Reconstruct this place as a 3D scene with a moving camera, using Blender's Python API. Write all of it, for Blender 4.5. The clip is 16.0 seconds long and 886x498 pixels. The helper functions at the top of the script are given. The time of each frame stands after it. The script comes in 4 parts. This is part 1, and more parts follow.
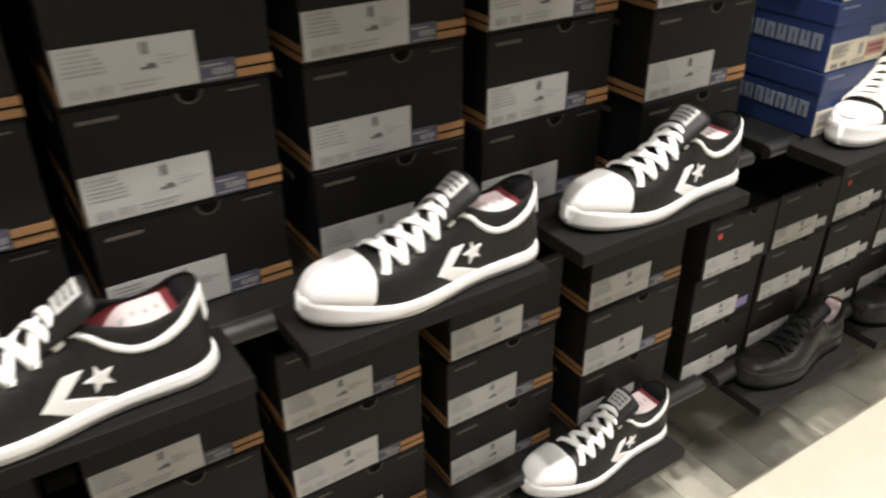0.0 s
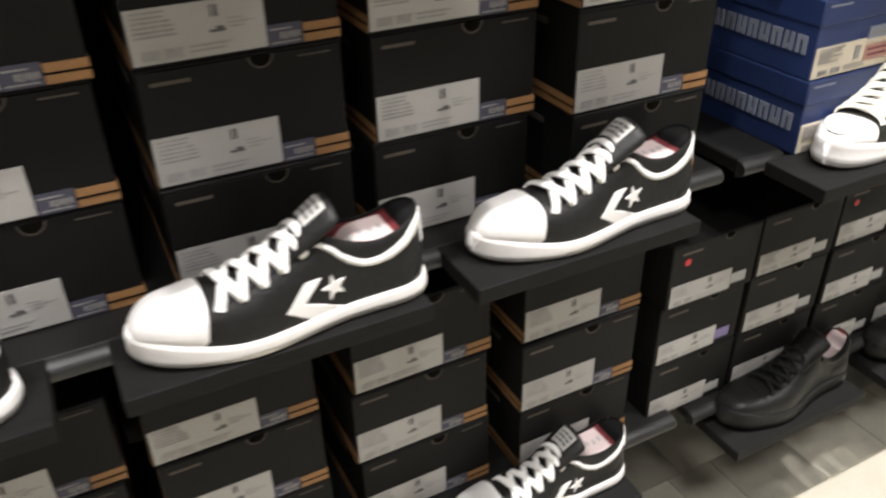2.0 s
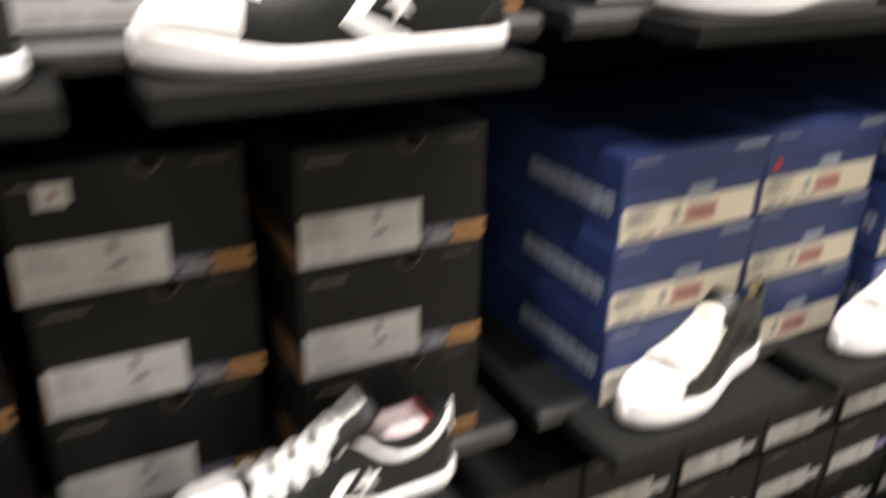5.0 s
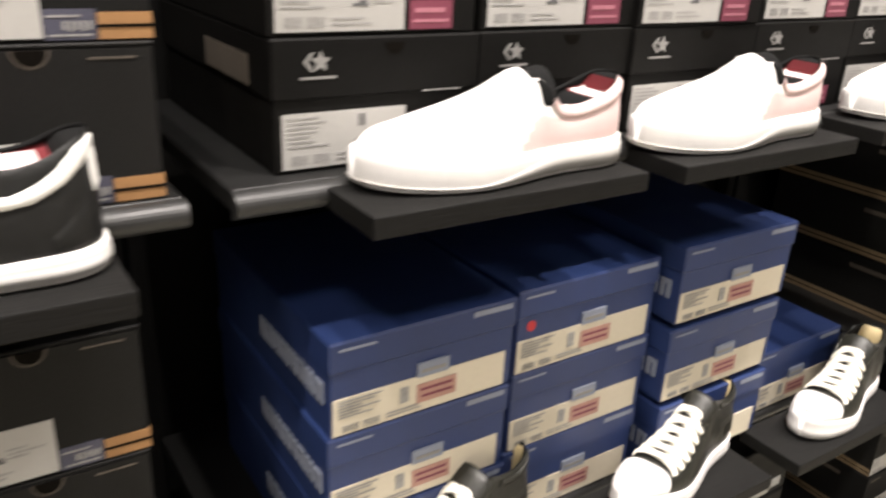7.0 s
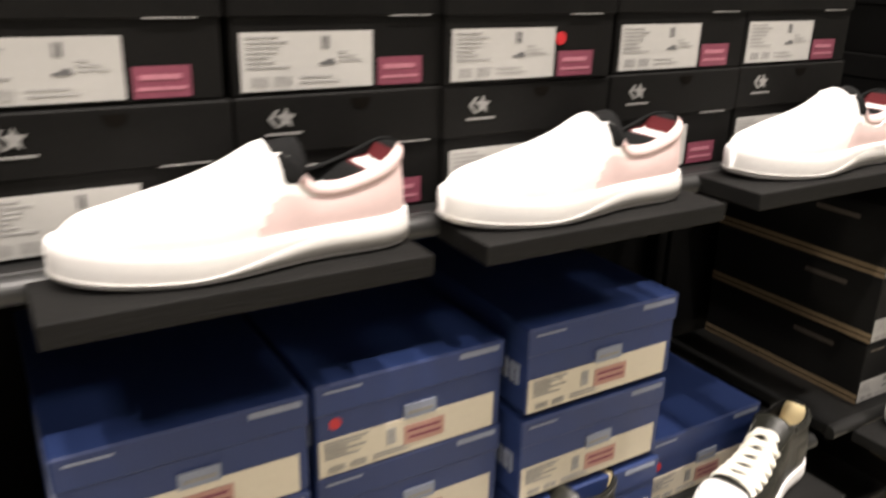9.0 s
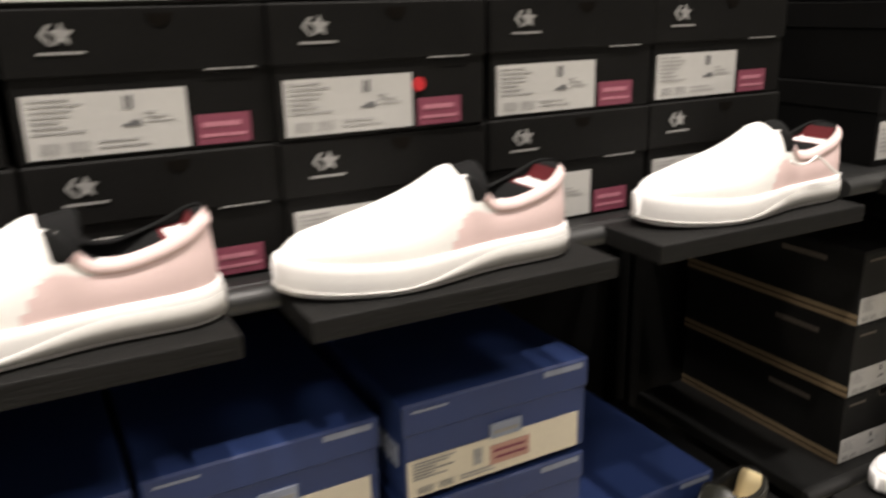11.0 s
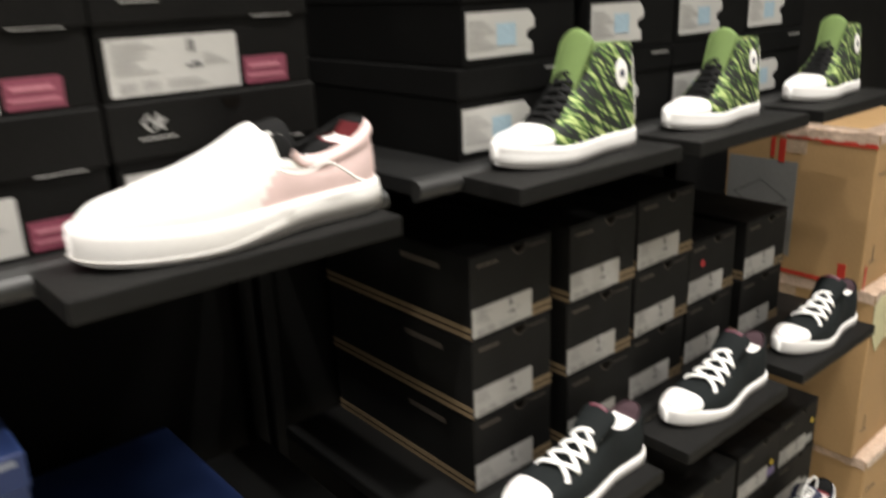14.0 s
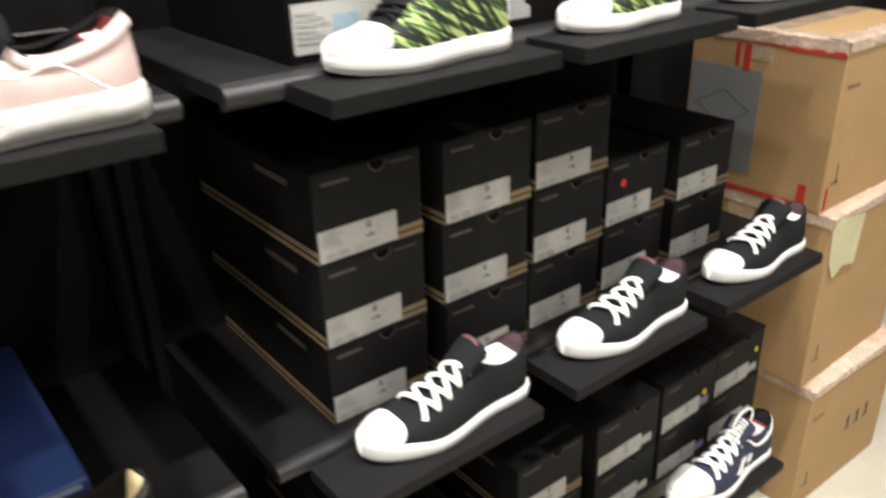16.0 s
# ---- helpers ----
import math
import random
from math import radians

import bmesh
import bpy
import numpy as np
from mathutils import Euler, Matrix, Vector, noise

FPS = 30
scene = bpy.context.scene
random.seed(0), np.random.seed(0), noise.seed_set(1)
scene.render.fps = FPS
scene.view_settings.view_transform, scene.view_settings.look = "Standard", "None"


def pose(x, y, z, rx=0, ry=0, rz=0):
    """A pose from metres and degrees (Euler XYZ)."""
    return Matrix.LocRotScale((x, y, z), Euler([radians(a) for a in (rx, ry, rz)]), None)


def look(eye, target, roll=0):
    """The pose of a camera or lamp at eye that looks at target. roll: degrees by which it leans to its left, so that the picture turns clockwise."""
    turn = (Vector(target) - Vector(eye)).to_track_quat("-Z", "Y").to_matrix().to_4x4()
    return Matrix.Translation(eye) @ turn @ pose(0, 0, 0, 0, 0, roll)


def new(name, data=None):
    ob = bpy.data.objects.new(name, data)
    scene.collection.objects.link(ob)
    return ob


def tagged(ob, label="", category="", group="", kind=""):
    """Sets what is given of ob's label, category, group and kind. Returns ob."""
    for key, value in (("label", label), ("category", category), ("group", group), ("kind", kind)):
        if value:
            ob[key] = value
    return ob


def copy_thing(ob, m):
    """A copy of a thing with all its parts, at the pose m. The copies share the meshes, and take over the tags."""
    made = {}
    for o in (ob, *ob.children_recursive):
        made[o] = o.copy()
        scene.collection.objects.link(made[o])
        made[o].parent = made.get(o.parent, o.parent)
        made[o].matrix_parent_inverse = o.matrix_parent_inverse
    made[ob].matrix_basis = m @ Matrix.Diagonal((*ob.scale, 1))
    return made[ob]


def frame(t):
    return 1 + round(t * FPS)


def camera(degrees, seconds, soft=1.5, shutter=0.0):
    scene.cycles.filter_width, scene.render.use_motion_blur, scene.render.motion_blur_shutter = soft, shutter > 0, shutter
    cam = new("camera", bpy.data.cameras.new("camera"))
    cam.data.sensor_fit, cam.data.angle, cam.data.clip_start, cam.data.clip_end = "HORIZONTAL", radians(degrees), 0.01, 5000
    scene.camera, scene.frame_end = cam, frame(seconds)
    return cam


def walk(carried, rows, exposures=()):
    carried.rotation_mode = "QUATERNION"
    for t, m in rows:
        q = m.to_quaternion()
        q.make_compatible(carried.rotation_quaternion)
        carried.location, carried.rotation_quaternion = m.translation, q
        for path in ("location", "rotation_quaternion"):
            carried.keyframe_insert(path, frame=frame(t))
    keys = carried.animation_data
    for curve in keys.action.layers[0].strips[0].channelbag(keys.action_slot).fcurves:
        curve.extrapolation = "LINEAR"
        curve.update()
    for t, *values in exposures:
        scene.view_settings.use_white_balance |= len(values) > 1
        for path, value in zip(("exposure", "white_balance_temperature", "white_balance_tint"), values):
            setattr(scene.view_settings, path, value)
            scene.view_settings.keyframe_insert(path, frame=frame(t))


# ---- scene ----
cam = camera(58.2, 16.0, soft=2.4, shutter=1.5)
PATH = [
    (0, (-0.215, 0.305, 1.282), (0.722, 1.748, 0.262), -0.1),
    (0.5, (-0.159, 0.307, 1.282), (0.754, 1.748, 0.238), -1.0),
    (1, (-0.099, 0.31, 1.276), (0.773, 1.763, 0.213), -1.4),
    (1.5, (-0.043, 0.311, 1.273), (0.78, 1.79, 0.206), -1.4),
    (2, (0.03, 0.306, 1.268), (0.797, 1.819, 0.208), -1.1),
    (2.5, (0.093, 0.298, 1.28), (0.819, 1.826, 0.214), -1.0),
    (3, (0.157, 0.291, 1.286), (0.883, 1.84, 0.25), -1.1),
    (3.5, (0.222, 0.303, 1.302), (0.942, 1.872, 0.293), -1.7),
    (4, (0.261, 0.311, 1.306), (0.992, 1.909, 0.352), -1.7),
    (4.5, (0.319, 0.329, 1.326), (1.099, 1.947, 0.447), -0.6),
    (5, (0.36, 0.350, 1.360), (1.217, 1.957, 0.536), 1.2),
    (5.2, (0.392, 0.369, 1.380), (1.304, 1.965, 0.595), 1.9),
    (7.3, (0.665, 0.39, 1.471), (1.703, 1.921, 0.711), 2.9),
    (7.5, (0.682, 0.39, 1.472), (1.718, 1.922, 0.712), 2.6),
    (8, (0.755, 0.389, 1.47), (1.792, 1.928, 0.723), 2.3),
    (8.5, (0.835, 0.364, 1.48), (1.825, 1.946, 0.761), 2.0),
    (9, (0.904, 0.357, 1.485), (1.874, 1.969, 0.807), 1.5),
    (11.5, (1.18, 0.328, 1.485), (2.061, 2.038, 0.936), -1.9),
    (12, (1.267, 0.31, 1.481), (2.191, 2.009, 0.972), -3.4),
    (12.5, (1.316, 0.321, 1.481), (2.350, 1.970, 1.014), -2.3),
    (13, (1.383, 0.315, 1.48), (2.531, 1.892, 1.036), -2.0),
    (13.5, (1.452, 0.327, 1.473), (2.669, 1.814, 0.919), -1.9),
    (14, (1.5, 0.322, 1.461), (2.73, 1.768, 0.829), -2.1),
    (14.5, (1.562, 0.318, 1.45), (2.768, 1.737, 0.719), -1.0),
    (15, (1.61, 0.307, 1.445), (2.78, 1.733, 0.671), -0.6),
    (15.5, (1.678, 0.286, 1.445), (2.813, 1.717, 0.629), -1.3),
    (16, (1.734, 0.265, 1.44), (2.843, 1.689, 0.579), -1.5),
]
walk(cam, [(t, look(eye, target, roll)) for t, eye, target, roll in PATH],
     exposures=[(0, -0.34, 6380, 11), (2.5, -0.34, 6240, 13), (3.5, -0.35, 6200, 14), (5, -0.17, 6450, 13), (7.5, -0.15, 6680, 14), (9, -0.35, 6780, 14),
                (11.5, -0.75, 6680, 12), (12.5, -0.85, 6620, 11), (13.5, -0.64, 6560, 10), (14.5, -0.30, 6450, 9), (16, -0.06, 6380, 9)])

# ---- world and lamps ----
world = bpy.data.worlds.new("world")
scene.world = world
world.use_nodes = True
world.node_tree.nodes["Background"].inputs[0].default_value = (0.9, 0.93, 1.0, 1)
world.node_tree.nodes["Background"].inputs[1].default_value = 0.0


def lamp(name, x, y, z, size, watts, spread=180, colour=(1.0, 0.955, 0.90)):
    data = bpy.data.lights.new(name, "AREA")
    data.shape, data.size, data.energy, data.color = "SQUARE", size, watts, colour
    data.spread = radians(spread)
    ob = new(name, data)
    ob.matrix_basis = pose(x, y, z)
    return ob


SPOTS = [(-0.65, 0.36, 16), (0.04, 0.36, 20), (0.70, 0.36, 17), (1.30, 0.38, 27), (1.95, 0.38, 19), (2.65, 0.36, 21), (3.35, 0.36, 16)]
# unseen panels, added as front fill; watts set bay by bay
FILL_PANELS = [(-0.40, -1.1, 60), (1.15, -1.1, 12), (3.5, -1.1, 52)]
CEILING = 4.2
for sx, sy, watts in SPOTS:
    lamp("spot_lamp", sx, sy, CEILING - 0.13, 0.07, watts, 90)
for sx, sy, watts in FILL_PANELS:
    lamp("panel_lamp", sx, sy, CEILING - 0.06, 0.60, watts)


# ---- materials ----
def material(name, colour, rough=0.6, metal=0.0, scale=40.0, vary=0.12, bump=0.1, big=3.0, stretch=(1, 1, 1), spec=0.5, per_object=0.0, coat=0.0):
    m = bpy.data.materials.new(name)
    m.use_nodes = True
    t = m.node_tree
    n, l = t.nodes, t.links
    b = n["Principled BSDF"]
    b.inputs["Roughness"].default_value, b.inputs["Metallic"].default_value = rough, metal
    b.inputs["Specular IOR Level"].default_value = spec
    b.inputs["Coat Weight"].default_value = coat
    co = n.new("ShaderNodeTexCoord")
    mp = n.new("ShaderNodeMapping")
    mp.inputs["Scale"].default_value = stretch
    l.new(co.outputs["Object"], mp.inputs["Vector"])
    fine, wide = n.new("ShaderNodeTexNoise"), n.new("ShaderNodeTexNoise")
    fine.inputs["Scale"].default_value, fine.inputs["Detail"].default_value = scale * 10, 3
    wide.inputs["Scale"].default_value, wide.inputs["Detail"].default_value = big * 5, 4
    for q in (fine, wide):
        l.new(mp.outputs["Vector"], q.inputs["Vector"])
    mix = n.new("ShaderNodeMath")
    mix.operation = "ADD"
    l.new(fine.outputs["Fac"], mix.inputs[0]), l.new(wide.outputs["Fac"], mix.inputs[1])
    ramp = n.new("ShaderNodeMapRange")
    ramp.inputs["From Min"].default_value, ramp.inputs["From Max"].default_value = 0.6, 1.4
    ramp.inputs["To Min"].default_value, ramp.inputs["To Max"].default_value = 1 - vary, 1 + vary
    l.new(mix.outputs[0], ramp.inputs["Value"])
    base = n.new("ShaderNodeVectorMath")
    base.operation = "SCALE"
    base.inputs[0].default_value = colour
    l.new(ramp.outputs["Result"], base.inputs["Scale"])
    out = base.outputs["Vector"]
    if per_object:
        info, r2 = n.new("ShaderNodeObjectInfo"), n.new("ShaderNodeMapRange")
        r2.inputs["To Min"].default_value, r2.inputs["To Max"].default_value = 1 - per_object, 1 + per_object
        l.new(info.outputs["Random"], r2.inputs["Value"])
        again = n.new("ShaderNodeVectorMath")
        again.operation = "SCALE"
        l.new(out, again.inputs[0]), l.new(r2.outputs["Result"], again.inputs["Scale"])
        out = again.outputs["Vector"]
    l.new(out, b.inputs["Base Color"])
    rr = n.new("ShaderNodeMapRange")
    rr.inputs["To Min"].default_value, rr.inputs["To Max"].default_value = max(rough - 0.12, 0.03), min(rough + 0.12, 1)
    l.new(wide.outputs["Fac"], rr.inputs["Value"]), l.new(rr.outputs["Result"], b.inputs["Roughness"])
    if bump:
        bp = n.new("ShaderNodeBump")
        bp.inputs["Strength"].default_value, bp.inputs["Distance"].default_value = bump, 0.002
        l.new(fine.outputs["Fac"], bp.inputs["Height"]), l.new(bp.outputs["Normal"], b.inputs["Normal"])
    return m


def leaf_material():
    m = material("leaf_print_canvas", (0.2, 0.4, 0.08), 0.8, scale=30, vary=0.2, bump=0.2)
    t = m.node_tree
    n, l, b = t.nodes, t.links, t.nodes["Principled BSDF"]
    co = n.new("ShaderNodeTexCoord")
    total = None
    for turn, wide, seed in ((26, 130, 0.0), (52, 100, 3.0)):
        mp, ns = n.new("ShaderNodeMapping"), n.new("ShaderNodeTexNoise")
        mp.vector_type = "TEXTURE"
        mp.inputs["Rotation"].default_value = (0, radians(turn), 0)
        mp.inputs["Location"].default_value = (seed, seed, seed)
        mp.inputs["Scale"].default_value = (1 / 10, 1 / 46, 1 / (wide * 1.6))
        ns.inputs["Scale"].default_value, ns.inputs["Detail"].default_value = 1.0, 1.5
        l.new(co.outputs["Object"], mp.inputs["Vector"]), l.new(mp.outputs["Vector"], ns.inputs["Vector"])
        if total is None:
            total = ns.outputs["Fac"]
        else:
            mul = n.new("ShaderNodeMath")
            mul.operation = "MULTIPLY"
            l.new(total, mul.inputs[0]), l.new(ns.outputs["Fac"], mul.inputs[1])
            total = mul.outputs[0]
    cr = n.new("ShaderNodeValToRGB")
    e = cr.color_ramp.elements
    e[0].position, e[0].color = 0.222, (0.010, 0.012, 0.010, 1)
    e[1].position, e[1].color = 0.36, (0.44, 0.52, 0.20, 1)
    mid = e.new(0.275)
    mid.color = (0.075, 0.16, 0.028, 1)
    l.new(total, cr.inputs["Fac"]), l.new(cr.outputs["Color"], b.inputs["Base Color"])
    return m


M_LEATHER = material("black_leather", (0.0105, 0.0105, 0.010), 0.52, scale=14, bump=0.45, vary=0.3, spec=0.28, big=8)
M_POLISH = material("polished_black_leather", (0.0085, 0.0085, 0.008), 0.42, scale=14, bump=0.35, vary=0.3, spec=0.28, big=8)
M_OLIVE = material("glossy_black_olive_leather", (0.0150, 0.0150, 0.0118), 0.38, scale=14, bump=0.35, vary=0.35, spec=0.45, big=9)
M_CREAMLACE = material("cream_cotton_lace", (0.82, 0.79, 0.69), 0.9, scale=80, bump=0.3, vary=0.08)
M_CANVAS = material("charcoal_canvas", (0.0115, 0.0138, 0.0142), 0.85, scale=90, bump=0.35, vary=0.25, spec=0.15)
M_NAVY = material("navy_suede", (0.02, 0.024, 0.05), 0.9, scale=70, bump=0.3, vary=0.3)
M_RUBBER = material("white_rubber", (0.82, 0.8, 0.78), 0.45, scale=20, bump=0.03, vary=0.04)
M_FOXING = material("off_white_rubber", (0.46, 0.445, 0.42), 0.5, scale=20, bump=0.05, vary=0.08)
M_WHITE = material("white_canvas", (0.84, 0.82, 0.79), 0.85, scale=90, bump=0.25, vary=0.05)
M_PINK = material("pale_pink_canvas", (0.74, 0.56, 0.54), 0.85, scale=90, bump=0.25, vary=0.06)
M_LACE = material("white_cotton_lace", (0.85, 0.84, 0.81), 0.9, scale=80, bump=0.3, vary=0.06)
M_BLACKLACE = material("black_lace", (0.011, 0.011, 0.011), 0.8, scale=80, bump=0.3, vary=0.2, spec=0.15)
M_INSOLE = material("pinkish_white_insole", (0.60, 0.49, 0.48), 0.8, scale=50, bump=0.1, vary=0.1)
M_GOLD = material("cream_insole", (0.62, 0.5, 0.28), 0.8, scale=50, bump=0.1, vary=0.1)
M_RED = material("red_lining", (0.12, 0.008, 0.012), 0.75, scale=60, bump=0.2, vary=0.2)
M_LINING = material("black_lining", (0.009, 0.009, 0.009), 0.85, scale=70, bump=0.3, vary=0.2, spec=0.12)
M_PLUM = material("plum_lining", (0.055, 0.032, 0.038), 0.8, scale=60, bump=0.2, vary=0.2, spec=0.2)
M_TAG = material("pale_woven_label", (0.52, 0.51, 0.49), 0.8, scale=60, bump=0.2, vary=0.12)
M_GREYTAG = material("grey_woven_label", (0.36, 0.36, 0.35), 0.8, scale=60, bump=0.2, vary=0.15)
M_LEAF = leaf_material()
M_GREEN = material("lime_green_canvas", (0.125, 0.19, 0.055), 0.8, scale=80, bump=0.25, vary=0.2)
M_BOX = material("black_cardboard", (0.0077, 0.0074, 0.0070), 0.66, scale=30, bump=0.06, vary=0.3, per_object=0.2, spec=0.18)
M_SLATE = material("charcoal_cardboard", (0.0052, 0.0049, 0.0045), 0.66, scale=30, bump=0.06, vary=0.3, per_object=0.2, spec=0.10)
M_MATT = material("matt_black_cardboard", (0.0056, 0.0055, 0.0053), 0.8, scale=30, bump=0.06, vary=0.3, per_object=0.15, spec=0.05)
M_KRAFT = material("kraft_band", (0.29, 0.15, 0.058), 0.75, scale=40, bump=0.08, vary=0.12, per_object=0.1)
M_PALEKRAFT = material("pale_kraft_band", (0.21, 0.15, 0.085), 0.75, scale=40, bump=0.08, vary=0.12)
M_PAPER = material("label_paper", (0.41, 0.40, 0.38), 0.7, scale=15, bump=0.02, vary=0.04, per_object=0.06)
M_CREAM = material("cream_label_paper", (0.64, 0.58, 0.46), 0.7, scale=15, bump=0.02, vary=0.04, per_object=0.05)
M_INK = material("grey_ink", (0.285, 0.28, 0.27), 0.7, scale=15, bump=0, vary=0.3)
M_DARKINK = material("black_ink", (0.09, 0.09, 0.09), 0.7, scale=15, bump=0, vary=0.2)
M_TAN = material("brown_print", (0.085, 0.07, 0.055), 0.7, scale=15, bump=0, vary=0.2)
M_INDIGO = material("indigo_print", (0.06, 0.06, 0.09), 0.7, scale=60, bump=0, vary=0.3)
M_VIOLET = material("violet_sticker", (0.2, 0.16, 0.32), 0.6, scale=60, bump=0, vary=0.2)
M_ROSE = material("rose_sticker", (0.175, 0.036, 0.062), 0.6, scale=40, bump=0, vary=0.12)
M_PALEROSE = material("pale_rose_print", (0.40, 0.15, 0.19), 0.6, scale=40, bump=0, vary=0.15)
M_SALMON = material("salmon_print", (0.42, 0.235, 0.19), 0.7, scale=60, bump=0, vary=0.15)
M_DOT = material("red_dot_sticker", (0.48, 0.018, 0.024), 0.5, scale=40, bump=0, vary=0.05)
M_SILVER = material("silver_print", (0.23, 0.225, 0.215), 0.6, scale=60, bump=0, vary=0.2)
M_BLUE = material("blue_cardboard", (0.019, 0.037, 0.122), 0.5, scale=30, bump=0.05, vary=0.1, per_object=0.08, spec=0.4)
M_BLUEPRINT = material("pale_blue_print", (0.22, 0.245, 0.31), 0.6, scale=40, bump=0, vary=0.1)
M_SKY = material("sky_blue_print", (0.28, 0.38, 0.45), 0.6, scale=40, bump=0, vary=0.2)
M_HOLE = material("dark_cut_hole", (0.006, 0.005, 0.004), 0.95, scale=30, bump=0, vary=0.1, spec=0.02)
M_PLATE = material("dark_grey_laminate", (0.0074, 0.0072, 0.0068), 0.64, scale=25, bump=0.35, vary=0.4, big=4, stretch=(0.12, 1.6, 1.6), spec=0.16)
M_SHELF = material("black_powder_coat", (0.0105, 0.0105, 0.0103), 0.45, scale=80, bump=0.08, vary=0.15, spec=0.25)
# lighter than the shelf: the light caught by the lip is in the colour
M_LIP = material("lit_black_lip", (0.016, 0.016, 0.0156), 0.46, scale=50, bump=0.08, vary=0.25)
M_BACK = material("black_back_panel", (0.008, 0.0078, 0.0076), 0.85, scale=30, bump=0.05, vary=0.2, spec=0.08)
# set pale so that the added walls bounce fill light into the shelves
M_WALL = material("grey_wall_paint", (0.60, 0.60, 0.59), 0.8, scale=30, bump=0.08, vary=0.06)
M_CEIL = material("white_ceiling_paint", (0.75, 0.74, 0.72), 0.9, scale=20, bump=0.05, vary=0.04)
M_FLOOR = material("beige_floor_tile", (0.47, 0.44, 0.36), 0.45, scale=12, bump=0.03, vary=0.06)
M_CARPET = material("grey_carpet", (0.40, 0.38, 0.31), 0.95, scale=70, bump=0.7, vary=0.25, per_object=0.55)
M_CARTON = material("brown_corrugated_card", (0.41, 0.255, 0.115), 0.75, scale=18, bump=0.12, vary=0.1, big=2)
M_TAPE = material("clear_parcel_tape", (0.5, 0.37, 0.26), 0.2, scale=12, bump=0.5, vary=0.2, coat=0.4)
M_EDGETAPE = material("crinkled_edge_tape", (0.60, 0.45, 0.35), 0.25, scale=12, bump=0.6, vary=0.25, coat=0.5)
M_REDTAPE = material("red_tape", (0.5, 0.045, 0.03), 0.35, scale=20, bump=0.2, vary=0.2)
# paper greyed down: the shade on the carton's left face is in the colour
M_SHEET = material("taped_paper_sheet", (0.22, 0.22, 0.215), 0.6, scale=15, bump=0.1, vary=0.08)
M_LIT = bpy.data.materials.new("lit_diffuser")
M_LIT.use_nodes = True
M_LIT.node_tree.nodes["Principled BSDF"].inputs["Emission Color"].default_value = (1, 0.95, 0.88, 1)
M_LIT.node_tree.nodes["Principled BSDF"].inputs["Emission Strength"].default_value = 3.0
M_TRIM = material("white_metal_trim", (0.7, 0.7, 0.68), 0.4, scale=20, bump=0, vary=0.04)


# ---- mesh helpers ----
def mesh_from(name, verts, faces, mat, smooth=False):
    used = sorted({i for f in faces for i in f})
    back = {i: k for k, i in enumerate(used)}
    me = bpy.data.meshes.new(name)
    me.from_pydata([tuple(float(c) for c in verts[i]) for i in used], [], [[back[i] for i in f] for f in faces])
    me.validate()
    me.materials.append(mat)
    if smooth:
        me.shade_smooth()
    return me


def part_mesh(name, me, parent, label=""):
    ob = new(name, me)
    ob.parent = parent
    return tagged(ob, label)


def part(name, bm, mat, parent, label="", smooth=False):
    bmesh.ops.recalc_face_normals(bm, faces=bm.faces)
    me = bpy.data.meshes.new(name)
    bm.to_mesh(me)
    bm.free()
    me.materials.append(mat)
    if smooth:
        me.shade_smooth()
    return part_mesh(name, me, parent, label)


def block(x0, y0, z0, x1, y1, z1, bevel=0.0, bm=None, segs=1):
    made = bmesh.new()
    bmesh.ops.create_cube(made, size=1)
    for v in made.verts:
        v.co = Vector((x0 + (v.co.x + 0.5) * (x1 - x0), y0 + (v.co.y + 0.5) * (y1 - y0), z0 + (v.co.z + 0.5) * (z1 - z0)))
    if bevel:
        bmesh.ops.bevel(made, geom=list(made.edges), offset=bevel, segments=segs, affect="EDGES", profile=0.6)
    if bm is None:
        return made
    tmp = bpy.data.meshes.new("tmp")
    made.to_mesh(tmp)
    made.free()
    bm.from_mesh(tmp)
    bpy.data.meshes.remove(tmp)
    return bm


def slabs(items, bevel=0.0):
    bm = bmesh.new()
    for it in items:
        block(*it, bevel=bevel, bm=bm)
    return bm


def disc(cx, y, cz, r, deep=0.0006, n=16, a0=0.0, a1=2 * math.pi):
    """A flat disc or a sector of one, facing -y."""
    bm = bmesh.new()
    pts = [(cx + r * math.cos(a0 + (a1 - a0) * k / n), cz + r * math.sin(a0 + (a1 - a0) * k / n)) for k in range(n + (a1 - a0 < 6.28))]
    front = [bm.verts.new((px, y - deep, pz)) for px, pz in pts]
    back = [bm.verts.new((px, y, pz)) for px, pz in pts]
    bm.faces.new(front)
    for k in range(len(pts)):
        bm.faces.new((front[k], front[(k + 1) % len(pts)], back[(k + 1) % len(pts)], back[k]))
    return bm


def poly(points, y, deep=0.0008):
    """A thin plate of the outline (x, z), facing -y."""
    bm = bmesh.new()
    front = [bm.verts.new((px, y - deep, pz)) for px, pz in points]
    back = [bm.verts.new((px, y, pz)) for px, pz in points]
    bm.faces.new(front)
    for k in range(len(points)):
        bm.faces.new((front[k], front[(k + 1) % len(points)], back[(k + 1) % len(points)], back[k]))
    return bm


def thing(name, label, category, group=""):
    return tagged(new(name), label, category, group)


# ---- room ----
def structure(name, bm, mat, label, category):
    me = bpy.data.meshes.new(name)
    bmesh.ops.recalc_face_normals(bm, faces=bm.faces)
    bm.to_mesh(me)
    bm.free()
    me.materials.append(mat)
    return tagged(new(name, me), label, category, kind="structure")


